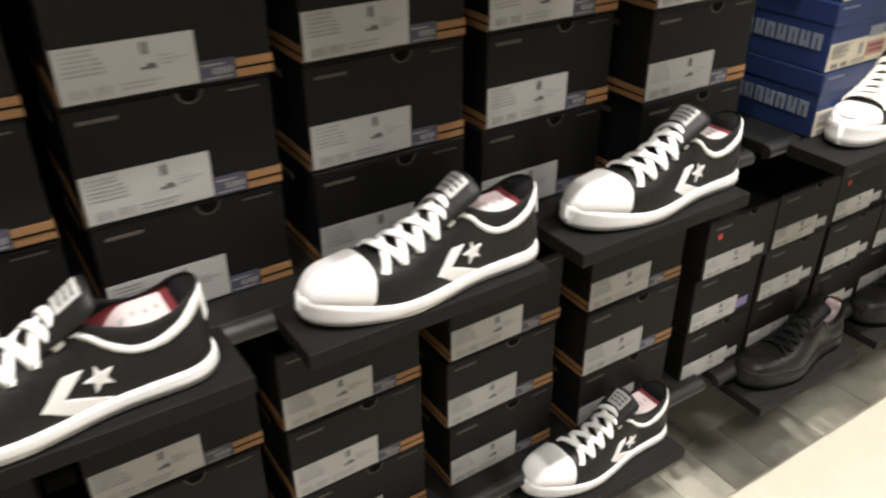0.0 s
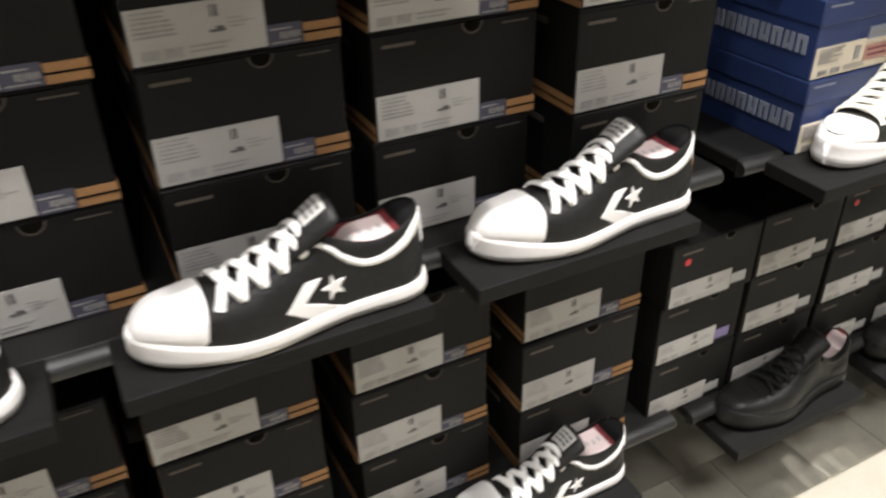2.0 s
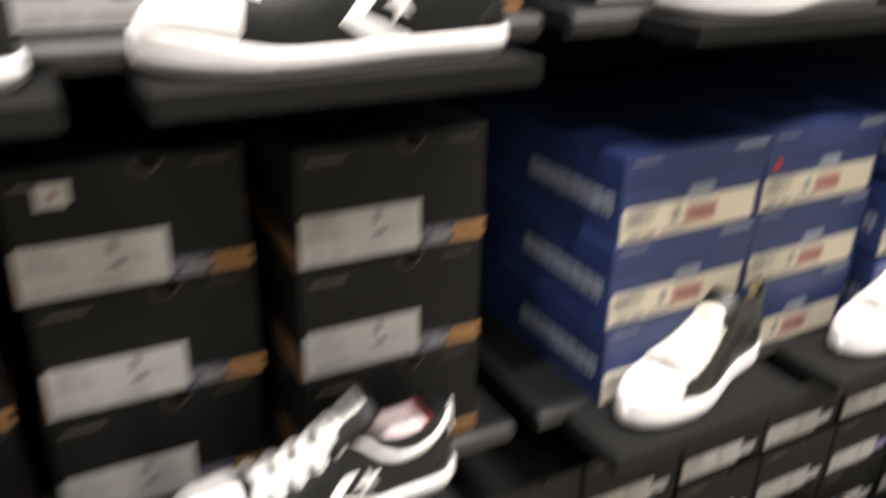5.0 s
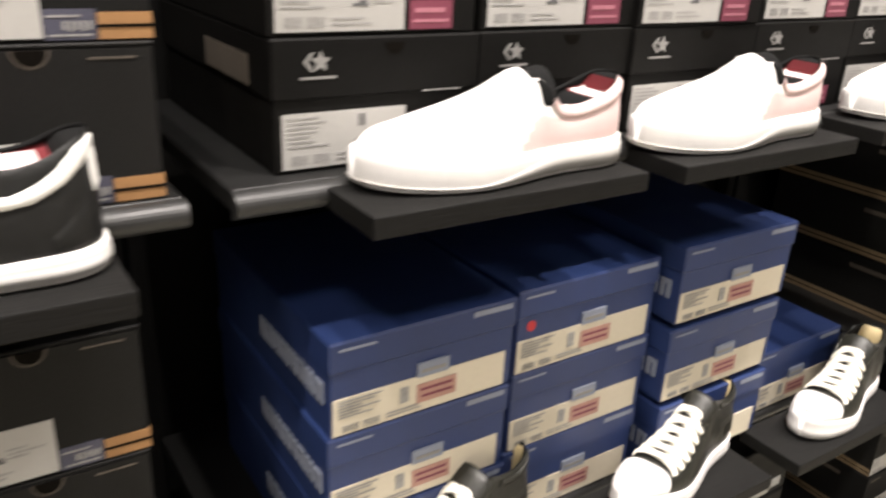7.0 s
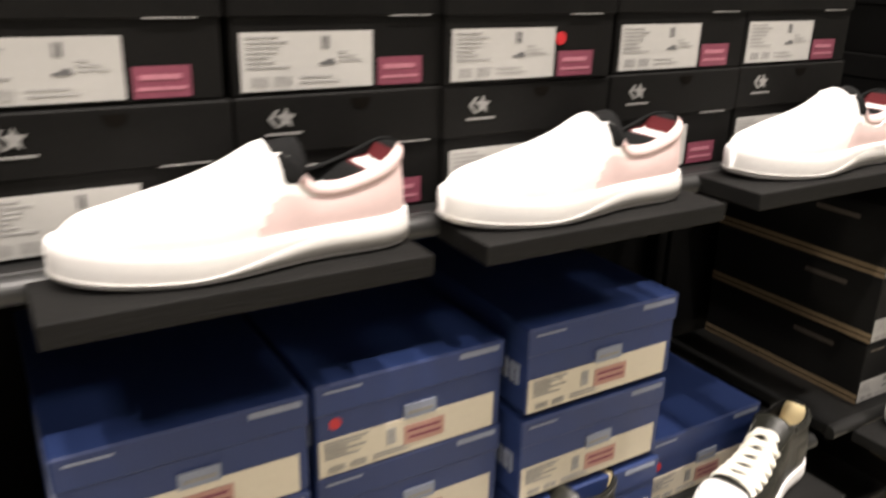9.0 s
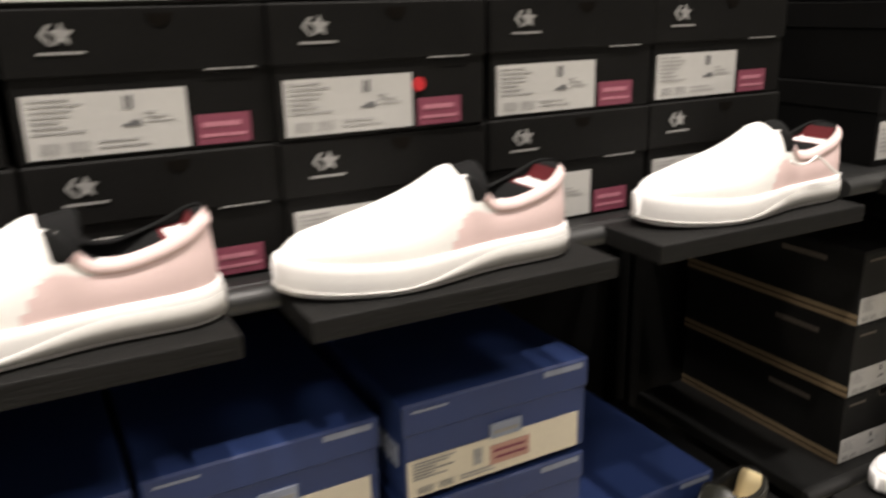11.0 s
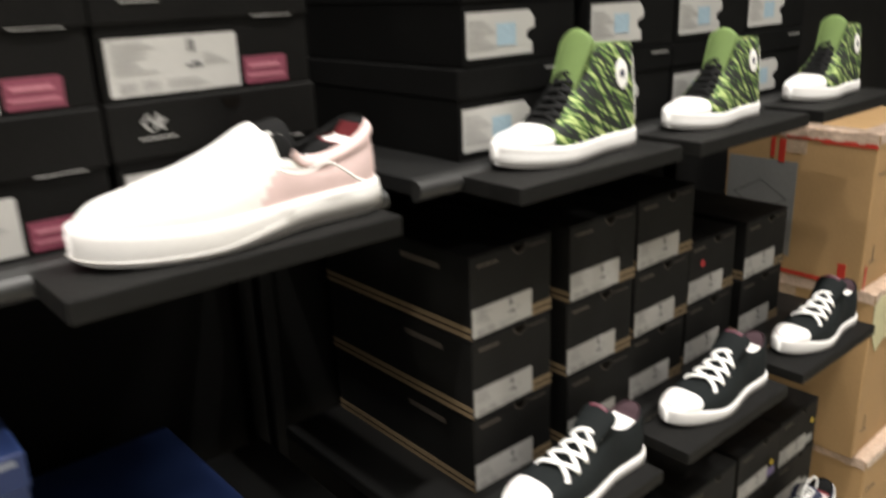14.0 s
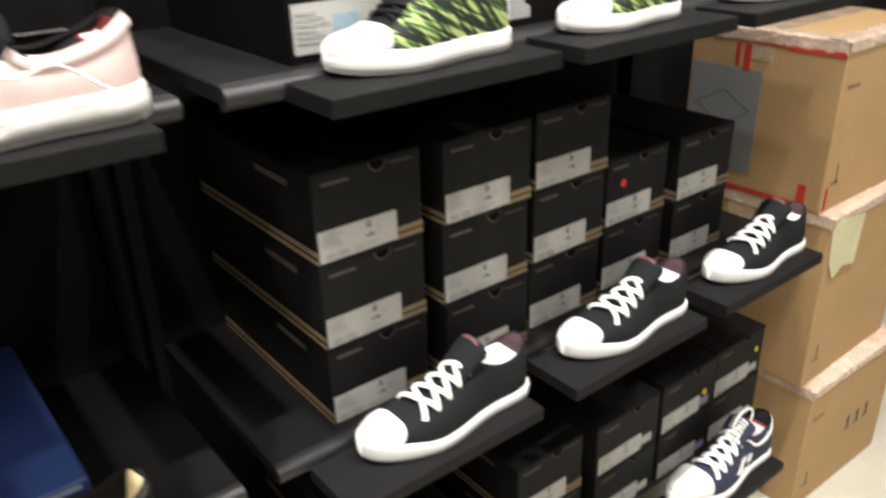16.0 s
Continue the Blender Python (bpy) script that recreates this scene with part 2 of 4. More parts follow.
X0, X1, Y0, Y1 = -3.0, 6.0, -3.2, 1.46
floor = structure("floor", block(X0, Y0, -0.12, X1, Y1 + 0.1, 0.0), M_FLOOR, "pale beige polished shop floor tile", "floor")
structure("wall_north", block(X0, Y1, 0, X1, Y1 + 0.12, CEILING), M_WALL, "unseen plain pale grey wall, added to bounce fill light behind shelving", "wall")
# the other walls and the ceiling are unseen, added for bounced light
structure("wall_south", block(X0, Y0 - 0.12, 0, X1, Y0, CEILING), M_WALL, "unseen plain pale grey wall, added to bounce fill light", "wall")
structure("wall_west", block(X0 - 0.12, Y0, 0, X0, Y1, CEILING), M_WALL, "unseen plain pale grey wall, added to bounce fill light", "wall")
structure("wall_east", block(X1, Y0, 0, X1 + 0.12, Y1, CEILING), M_WALL, "unseen plain pale grey wall, added to bounce fill light", "wall")
structure("ceiling", block(X0 - 0.12, Y0 - 0.12, CEILING, X1 + 0.12, Y1 + 0.12, CEILING + 0.1), M_CEIL, "unseen plain white ceiling, added to close the room", "ceiling")


def ceiling_panel(x, y):
    e = thing("ceiling_light", "unseen square ceiling light panel, added as front fill", "ceiling light", "ceiling lights")
    e.matrix_basis = pose(x, y, CEILING)
    bm = slabs([(-0.32, -0.32, -0.05, -0.302, 0.32, 0), (0.302, -0.32, -0.05, 0.32, 0.32, 0), (-0.302, -0.32, -0.05, 0.302, -0.302, 0), (-0.302, 0.302, -0.05, 0.302, 0.32, 0)])
    part("frame", bm, M_TRIM, e)
    part("diffuser", block(-0.302, -0.302, -0.04, 0.302, 0.302, -0.03), M_LIT, e)


def ceiling_spot(x, y):
    e = thing("ceiling_spotlight", "round white ceiling spotlight, switched on", "spotlight", "ceiling spotlights")
    e.matrix_basis = pose(x, y, CEILING)
    bm = bmesh.new()
    bmesh.ops.create_cone(bm, segments=24, radius1=0.085, radius2=0.075, depth=0.11, matrix=Matrix.Translation((0, 0, -0.055)))
    part("housing", bm, M_TRIM, e)
    bm = bmesh.new()
    bmesh.ops.create_cone(bm, segments=24, radius1=0.06, radius2=0.06, depth=0.006, matrix=Matrix.Translation((0, 0, -0.114)))
    part("lens", bm, M_LIT, e)


for sx, sy, _ in FILL_PANELS:
    ceiling_panel(sx, sy)
for sx, sy, _ in SPOTS:
    ceiling_spot(sx, sy)

# ---- shelving ----
L1, L2, L3 = 0.322, 0.787, 1.256
BAYS = [("a", -1.6, 0.80), ("b", 0.838, 1.992), ("c", 2.036, 3.13)]
for bay, bx0, bx1 in BAYS:
    e = thing("shelving_bay", "black metal shop shelving bay with three shelves", "shelving", "shelving bays")
    e.matrix_basis = pose(bx0, 0, 0)
    wide = bx1 - bx0
    # bay c's panel is lengthened past the bay to keep the plain wall dark
    part("back_panel", block(-0.018, 1.40, 0.0, wide + (2.2 if bay == "c" else 0.018), 1.42, 2.25), M_BACK, e)
    for ux in (-0.016, wide - 0.006):
        part("upright", block(ux, 1.365, 0, ux + 0.022, 1.398, 1.95, 0.002), M_BACK, e)
    for z in ((L1 + (0.011 if bay == "a" else 0)), L2, L3):
        sh = part("shelf", block(0, 1.0, z - 0.02, wide, 1.362, z, 0.002), M_SHELF, e)
        bm = bmesh.new()
        n = 14
        prof = [(1.002 + 0.0, z - 0.001)] + [(1.0 - 0.016 * math.sin(math.pi * k / n) * 0.9, z - 0.013 + 0.012 * math.cos(math.pi * k / n)) for k in range(n + 1)] + [(1.002, z - 0.027)]
        ends = []
        for px in (0.0, wide):
            ends.append([bm.verts.new((px, py, pz)) for py, pz in prof])
            bm.faces.new(ends[-1])
        for k in range(len(prof) - 1):
            bm.faces.new((ends[0][k], ends[0][k + 1], ends[1][k + 1], ends[1][k]))
        part("lip", bm, M_LIP, sh, "rounded front lip, light it catches painted as lighter black", smooth=False)


def display_plate():
    e = thing("display_plate", "dark grey laminate shoe display plate on the shelf front", "display plate", "shoe display plates")
    part("top_board", block(0, 0, -0.0195, 0.306, 0.1, 0, 0.0018, segs=2), M_PLATE, e)
    for bx in (0.03, 0.255):
        part("bracket", block(bx, 0.075, -0.030, bx + 0.02, 0.115, -0.0197), M_SHELF, e)
    return e


first_plate = display_plate()
PLATES = [(-0.71, 0.902, L2), (-0.348, 0.902, L2), (0.014, 0.902, L2), (0.373, 0.90, L2),
          (0.072, 0.888, L3 - 0.021), (0.43, 0.888, L3 - 0.021),
          (0.919, 0.904, L3 - 0.005), (1.279, 0.903, L3 - 0.006), (1.637, 0.901, L3 - 0.002),
          (0.868, 0.88, L2), (1.225, 0.875, L2), (1.585, 0.87, L2),
          (2.100, 0.896, L3 - 0.006), (2.436, 0.888, L3 - 0.006), (2.772, 0.88, L3 - 0.006),
          (2.072, 0.878, L2 - 0.008), (2.44, 0.875, L2 - 0.008), (2.80, 0.875, L2 - 0.008),
          (0.37, 0.915, L1 - 0.03), (0.872, 0.912, L1 - 0.036), (1.238, 0.912, L1 - 0.036), (1.6, 0.9, L1 - 0.03), (2.06, 0.88, L1 - 0.02), (2.42, 0.88, L1 - 0.02), (2.785, 0.862, L1 - 0.02)]
for k, (px, py, pz) in enumerate(PLATES):
    m = pose(px, py, pz, 0, 0, 0)
    if k == 0:
        first_plate.matrix_basis = m
    else:
        copy_thing(first_plate, m)


# ---- shoe boxes ----
def print_lines(w, h, rows, bars=True):
    """Lines of small print and a barcode on a label w by h, at its lower left corner."""
    rnd = random.Random(int(w * 1e5 + h * 1e4))
    items = []
    for k in range(rows):
        z = h * (0.90 - 0.085 * k)
        items.append((w * 0.04, -0.0012, z, w * (0.04 + rnd.uniform(0.16, 0.34)), -0.0007, z + h * 0.035))
    for k in range(3):
        z = h * (0.62 - 0.075 * k)
        items.append((w * 0.72, -0.0012, z, w * (0.78 + rnd.uniform(0.0, 0.16)), -0.0007, z + h * 0.03))
    for k in range(2):
        z = h * (0.2 - 0.09 * k)
        items.append((w * 0.42, -0.0012, z, w * (0.66 + rnd.uniform(0, 0.1)), -0.0007, z + h * 0.035))
    if bars:
        for c0 in (0.07, 0.24):
            x = c0
            while x < c0 + 0.13:
                items.append((w * x, -0.0012, h * 0.07, w * (x + 0.008), -0.0007, h * 0.25))
                x += 0.0165
    return items


def label_part(parent, x, z, w, h, mat, rows=6, ink=M_INK):
    lab = part("label", block(x, -0.0008, z, x + w, 0.0004, z + h), mat, parent, "printed paper size label")
    items = [(x + a, b, z + c, x + d, e, z + f) for a, b, c, d, e, f in print_lines(w, h, rows)]
    part("print", slabs(items), ink, lab)
    # the picture of a shoe and the size number, as plain shapes
    items = [(x + w * 0.58, -0.0012, z + h * 0.42, x + w * 0.70, -0.0007, z + h * 0.47), (x + w * 0.63, -0.0012, z + h * 0.47, x + w * 0.69, -0.0007, z + h * 0.52),
             (x + w * 0.60, -0.0012, z + h * 0.70, x + w * 0.615, -0.0007, z + h * 0.92), (x + w * 0.63, -0.0012, z + h * 0.70, x + w * 0.655, -0.0007, z + h * 0.92)]
    part("size_mark", slabs(items), M_DARKINK, lab)
    return lab


def thumb_hole(parent, x, z, r=0.011):
    hole = part("thumb_hole", disc(x, 0.0, z, r, 0.0007, 14, math.pi, 2 * math.pi), M_HOLE, parent)
    bm = disc(x, 0.0, z, r * 1.16, 0.0004, 14, math.pi, 2 * math.pi)
    part("rim", bm, M_TAN, hole)


def band_box(w=0.205, d=0.335, h=0.1212, lw=0.124, lh=0.050, band=0.02, kraft=M_KRAFT, card=M_BOX, indigo=True, label="", group=""):
    e = thing("shoe_box", label, "shoe box", group)
    part("body", block(0.006, 0, 0, w, d, h - 0.0035, 0.0015), card, e)
    part("lid", block(0.0052, -0.0006, h - 0.0034, w + 0.0008, d + 0.0008, h - 0.0002, 0.0012), card, e)
    lx, k0 = 0.008, 0.008 + lw + (0.036 if indigo else 0.0)
    label_part(e, lx, 0.003, lw, lh, M_PAPER)
    bd = part("kraft_band", slabs([(k0, -0.0007, 0.0015, w + 0.0007, 0.0, band), (0.0053, 0.0, 0.0015, 0.0059, d, band), (w + 0.0001, 0.0, 0.0015, w + 0.0007, d, band)]), kraft, e, "kraft brown band round the base")
    z = band * 0.48
    part("line", slabs([(k0, -0.0012, z, w + 0.0012, -0.0008, z + 0.0022), (0.0048, -0.0006, z, 0.0052, d, z + 0.0022), (w + 0.0008, -0.0008, z, w + 0.0012, d, z + 0.0022)]), M_HOLE, bd)
    if indigo:
        x = lx + lw + 0.001
        pr = part("printed_block", block(x, -0.0007, 0.0015, x + 0.034, 0.0, band * 1.12), M_INDIGO, e, "faded indigo printed block")
        marks = [(x + 0.003, -0.0011, band * 0.2, x + 0.031, -0.0008, band * 0.27), (x + 0.002, -0.0011, band * 0.85, x + 0.024, -0.0008, band * 0.92)]
        marks += [(x + 0.012 + 0.0042 * k, -0.0011, band * (0.42 - 0.05 * (k % 2)), x + 0.0145 + 0.0042 * k, -0.0008, band * 0.72) for k in range(5)]
        part("print", slabs(marks), M_INK, pr)
    part("maker_line", slabs([(0.018, -0.0006, h - 0.018, 0.055, -0.0001, h - 0.0145)]), M_TAN, e)
    part("corner_line", slabs([(w - 0.045, -0.0006, h - 0.012, w - 0.012, -0.0001, h - 0.0105)]), M_TAN, e)
    part("side_line", slabs([(0.0052, 0.06, h - 0.03, 0.0059, 0.14, h - 0.022)]), M_TAN, e)
    thumb_hole(e, w * 0.60, h - 0.0045)
    return e


def lidded_box(w=0.206, d=0.33, h=0.1168):
    e = thing("shoe_box", "charcoal shoe box with white label and rose sticker", "shoe box", "charcoal boxes on the top shelf")
    part("body", block(0, 0, 0, w, d, h - 0.004, 0.0015), M_SLATE, e)
    lid = part("lid", block(-0.002, -0.002, h - 0.052, w + 0.002, d + 0.002, h - 0.0002, 0.0018), M_SLATE, e)
    label_part(e, 0.007, 0.004, 0.122, 0.049, M_PAPER, 7)
    st = part("sticker", block(0.1345, -0.0008, 0.004, 0.180, 0.0, 0.029), M_ROSE, e, "rose pink sticker")
    part("print", slabs([(0.140, -0.0012, 0.0185, 0.172, -0.0007, 0.0225), (0.138, -0.0012, 0.010, 0.176, -0.0007, 0.0125)]), M_PALEROSE, st)
    z = h - 0.020
    pts = [(0.043 + (0.0095 if k % 2 == 0 else 0.0045) * math.sin(math.pi * k / 5), z + (0.0095 if k % 2 == 0 else 0.0045) * math.cos(math.pi * k / 5)) for k in range(10)]
    part("emblem", poly(pts, -0.0021), M_SILVER, lid, "pale printed emblem")
    part("emblem_arrow", poly([(0.027, z), (0.034, z + 0.008), (0.037, z + 0.008), (0.031, z), (0.037, z - 0.008), (0.034, z - 0.008)], -0.0021), M_SILVER, lid)
    part("underline", slabs([(0.024, -0.0027, h - 0.0345, 0.058, -0.0021, h - 0.0325)]), M_SILVER, lid)
    part("edge_mark", slabs([(w - 0.06, -0.0027, h - 0.0515, w - 0.018, -0.0021, h - 0.0505)]), M_INK, lid)
    hole = part("thumb_hole", disc(w * 0.56, -0.002, h - 0.006, 0.010, 0.0006, 14, math.pi, 2 * math.pi), M_HOLE, lid)
    part("tape", slabs([(-0.003, 0.05, h - 0.047, -0.0021, 0.17, h - 0.02)]), M_TAN, lid)
    return e


def blue_box(w=0.222, d=0.33, h=0.1052, dot=False):
    e = thing("shoe_box", "blue shoe box with cream label" + (" and red dot" if dot else ""), "shoe box", "blue shoe boxes")
    part("body", block(0.002, 0.002, 0, w - 0.002, d - 0.002, h - 0.004, 0.0015), M_BLUE, e)
    lid = part("lid", block(0, 0, h - 0.034, w, d, h - 0.0002, 0.002), M_BLUE, e)
    lab = part("label", block(0.004, 0.0008, 0.002, w - 0.012, 0.0022, 0.043), M_CREAM, e, "cream printed size label")
    part("print", slabs([(0.004 + a, 0.0006 + b + 0.0004, 0.002 + c, 0.004 + dd, 0.0006 + b + 0.0009, 0.002 + f) for a, b, c, dd, _, f in print_lines(0.14, 0.041, 6)]), M_INK, lab)
    part("size_mark", slabs([(0.078, -0.0003, 0.018, 0.088, 0.0002, 0.036)]), M_INK, lab)
    part("colour_patch", slabs([(0.098, -0.0003, 0.012, 0.146, 0.0003, 0.034)]), M_SALMON, lab, "salmon printed patch")
    part("patch_print", slabs([(0.102, -0.0007, 0.026, 0.141, -0.0004, 0.029), (0.104, -0.0007, 0.018, 0.142, -0.0004, 0.021)]), M_ROSE, lab)
    tab = part("tab", block(0.098, -0.0006, h - 0.063, 0.136, 0.002, h - 0.047), M_BLUEPRINT, e, "pale printed tab above the label")
    part("print", slabs([(0.102, -0.0011, h - 0.058, 0.132, -0.0007, h - 0.054)]), M_SILVER, tab)
    part("lid_mark", slabs([(0.010, -0.0006, h - 0.010, 0.05, -0.0001, h - 0.0075)]), M_BLUEPRINT, lid)
    part("lid_mark", slabs([(w - 0.058, -0.0006, h - 0.0105, w - 0.008, -0.0001, h - 0.0045)]), M_BLUEPRINT, lid)
    # the maker's word on the long side, as plain bars
    bars = []
    for k in range(8):
        y = 0.016 + 0.021 * k
        bars += [(-0.0002, y, 0.032, 0.0018, y + 0.006, 0.056), (-0.0002, y + 0.010, 0.032, 0.0018, y + 0.016, 0.056), (-0.0002, y + 0.006, 0.050 - 0.016 * (k % 2), 0.0018, y + 0.010, 0.056 - 0.016 * (k % 2))]
    part("side_print", slabs(bars), M_BLUEPRINT, e, "pale printed bars on the side")
    if dot:
        part("dot", disc(0.022, 0.002, h - 0.046, 0.0065), M_DOT, e, "red dot sticker")
    return e


def plain_box(w=0.172, d=0.31, h=0.114, dot=False, violet=False, lw=0.118, lh=0.038, group=""):
    e = thing("shoe_box", "plain black shoe box with white label" + (" and red dot" if dot else "") + (" and violet sticker" if violet else ""), "shoe box", group)
    part("body", block(0, 0, 0, w, d, h - 0.0035, 0.0015), M_BOX, e)
    part("lid", block(-0.0008, -0.0006, h - 0.0034, w + 0.0008, d + 0.0008, h - 0.0002, 0.0012), M_BOX, e)
    label_part(e, 0.006, 0.004, lw, lh, M_PAPER)
    x = 0.006 + lw + 0.001
    st = part("sticker", block(x, -0.0008, 0.012, min(x + 0.03, w - 0.004), 0.0, 0.03), M_VIOLET if violet else M_GREYTAG, e, "violet sticker" if violet else "grey sticker")
    part("maker_line", slabs([(0.018, -0.0006, h - 0.020, 0.055, -0.0001, h - 0.0165)]), M_TAN, e)
    thumb_hole(e, w * 0.62, h - 0.0045, 0.009)
    if dot:
        part("dot", disc(0.03, 0.0, h - 0.034, 0.0055, 0.0008), M_DOT, e, "red dot sticker")
    return e


def tall_label_box(w=0.20, d=0.33, h=0.1097):
    e = thing("shoe_box", "matt black shoe box with notched pale label", "shoe box", "black boxes with notched labels")
    part("body", block(0, 0, 0, w, d, h - 0.004, 0.0015), M_MATT, e)
    lid = part("lid", block(-0.0015, -0.0015, h - 0.036, w + 0.0015, d + 0.0015, h - 0.0002, 0.0015), M_MATT, e)
    pts = [(0.006, 0.010), (0.118, 0.010), (0.118, 0.024), (0.108, 0.028), (0.108, 0.036), (0.122, 0.042), (0.122, 0.052), (0.112, 0.062), (0.006, 0.062)]
    lab = part("label", poly(pts, 0.0), M_PAPER, e, "notched pale label")
    part("print", slabs([(0.010, -0.0013, 0.05 - 0.006 * k, 0.036 + 0.008 * (k % 3), -0.0009, 0.0525 - 0.006 * k) for k in range(6)]), M_INK, lab)
    part("print_block", slabs([(0.055, -0.0013, 0.022, 0.088, -0.0009, 0.048)]), M_SKY, lab, "pale blue printed block")
    part("lid_line", slabs([(w - 0.05, -0.0021, h - 0.012, w - 0.01, -0.0016, h - 0.009)]), M_SILVER, lid)
    return e


rnd = random.Random(5)


def stack(make, x, y, z, rows, pitch, jitter=0.003, skip=0):
    """Boxes set one on another; make(row) builds or copies a box."""
    for r in range(skip, rows):
        make(r, pose(x + rnd.uniform(-jitter, jitter), y + rnd.uniform(-jitter, jitter), z + r * pitch, 0, 0, rnd.uniform(-0.5, 0.5)))


class Kind:
    """Builds a box kind once, then copies it."""

    def __init__(self, build):
        self.build, self.made = build, None

    def __call__(self, r, m):
        if self.made is None:
            self.made = self.build()
            self.made.matrix_basis = m
            return self.made
        return copy_thing(self.made, m)


# bay a, middle and lower shelves: large black boxes with kraft band
k_band = Kind(lambda: band_box(label="large black shoe box with kraft brown band", group="black boxes with kraft bands"))
for bx, by in [(-0.60, 1.05), (-0.37, 1.05), (-0.142, 1.048), (0.088, 1.046), (0.317, 1.04), (0.552, 1.003)]:
    stack(k_band, bx, by, L2, 3, 0.1214)
for bx, by in [(-0.46, 1.034), (-0.215, 1.034), (0.018, 1.032), (0.262, 1.036), (0.506, 1.018)]:
    stack(k_band, bx, by, L1 + 0.011, 3, 0.1214)
for bx, by in [(0.14, 1.02), (0.35, 1.02), (0.582, 1.005)]:
    stack(k_band, bx, by, L3, 2, 0.1214)
tag = thing("price_sticker", "small white sticker on a black shoe box", "sticker")
tag.matrix_basis = pose(0.35, 1.036, L2 + 0.1214 * 2 + 0.086)
part("face", block(0, -0.002, 0, 0.026, -0.0006, 0.021, 0.0003), M_PAPER, tag)
part("mark", disc(0.013, -0.002, 0.0105, 0.004), M_ROSE, tag)

# bay b, top shelf: charcoal boxes
k_lid = Kind(lidded_box)
for i, (bx, by) in enumerate([(0.884, 1.024), (1.096, 1.026), (1.298, 1.018), (1.516, 1.024), (1.729, 1.028)]):
    stack(k_lid, bx, by, L3, 2 if i == 4 else 3, 0.1170, 0.002)
for dx, dy, dz in ((1.298 + 0.136, 1.016, L3 + 0.1170 + 0.042),):
    d = thing("dot_sticker", "red dot sticker on a charcoal box", "sticker")
    d.matrix_basis = pose(dx, dy, dz)
    part("face", disc(0, -0.0005, 0, 0.0065), M_DOT, d)

# bay b, middle shelf: blue boxes
k_blue, k_bluedot = Kind(blue_box), Kind(lambda: blue_box(dot=True))
stack(k_blue, 0.912, 0.975, L2, 3, 0.1056, 0.002)
stack(k_blue, 1.142, 0.986, L2, 2, 0.1056, 0.002)
stack(k_bluedot, 1.142, 0.984, L2, 3, 0.1056, 0.001, skip=2)
stack(k_blue, 1.379, 0.962, L2, 3, 0.1140, 0.002)
stack(k_bluedot, 1.612, 0.99, L2, 1, 0.1056, 0.002)

# bays a and b, bottom shelf: plain black boxes
k_plain = Kind(lambda: plain_box(group="plain black boxes on the bottom shelf"))
k_dot = Kind(lambda: plain_box(dot=True, group="plain black boxes on the bottom shelf"))
k_violet = Kind(lambda: plain_box(violet=True, group="plain black boxes on the bottom shelf"))
for i, bx in enumerate((0.756, 0.938, 1.122, 1.302, 1.48, 1.66)):
    for r in range(3):
        make = k_dot if (i, r) in ((0, 2), (2, 2)) else k_violet if (i, r) in ((0, 1), (4, 1)) else k_plain
        make(r, pose(bx + rnd.uniform(-0.003, 0.003), 1.014 + rnd.uniform(-0.004, 0.004), L1 + 0.1142 * r, 0, 0, rnd.uniform(-0.8, 0.8)))

# bay c
k_small = Kind(lambda: band_box(0.160, 0.335, 0.116, 0.112, 0.040, 0.018, M_PALEKRAFT, M_BOX, False, "small black shoe box with pale kraft band", "small black boxes with kraft bands"))
for bx, by, rows in [(2.130, 1.016, 3), (2.310, 1.008, 3), (2.486, 1.022, 3), (2.665, 1.035, 2), (2.842, 1.03, 2)]:
    stack(k_small, bx, by, L2, rows, 0.1163)
stack(k_small, 2.16, 1.02, L1, 2, 0.1163)
stack(k_small, 2.44, 0.99, L1, 2, 0.1163)
stack(k_plain, 2.63, 0.985, L1, 2, 0.1142)
stack(k_violet, 2.815, 0.985, L1, 2, 0.1142)
stack(k_plain, 2.99, 0.99, L1, 2, 0.1142)
k_tall = Kind(tall_label_box)
for bx in (2.128, 2.358, 2.563, 2.764):
    for row, dx in enumerate((0.0, 0.008, 0.022)):
        k_tall(row, pose(bx + dx * (1 if bx < 2.2 else 0.3), 1.022 + rnd.uniform(-0.003, 0.003), L3 + 0.1100 * row, 0, 0, rnd.uniform(-0.5, 0.5)))


# ---- shoes ----
def curve(*pairs):
    """A smooth line through the pairs (x, y)."""
    xs, ys = np.array([p[0] for p in pairs], float), np.array([p[1] for p in pairs], float)
    slope = np.gradient(ys, xs)

    def f(x):
        x = min(max(x, xs[0]), xs[-1])
        k = min(int(np.searchsorted(xs, x, "right")) - 1, len(xs) - 2)
        h = xs[k + 1] - xs[k]
        t = (x - xs[k]) / h
        return float(ys[k] * (1 + 2 * t) * (1 - t) ** 2 + h * slope[k] * t * (1 - t) ** 2 + ys[k + 1] * t * t * (3 - 2 * t) + h * slope[k + 1] * t * t * (t - 1))
    return f


def smooth01(a, b, x):
    t = min(max((x - a) / (b - a), 0), 1)
    return t * t * (3 - 2 * t)


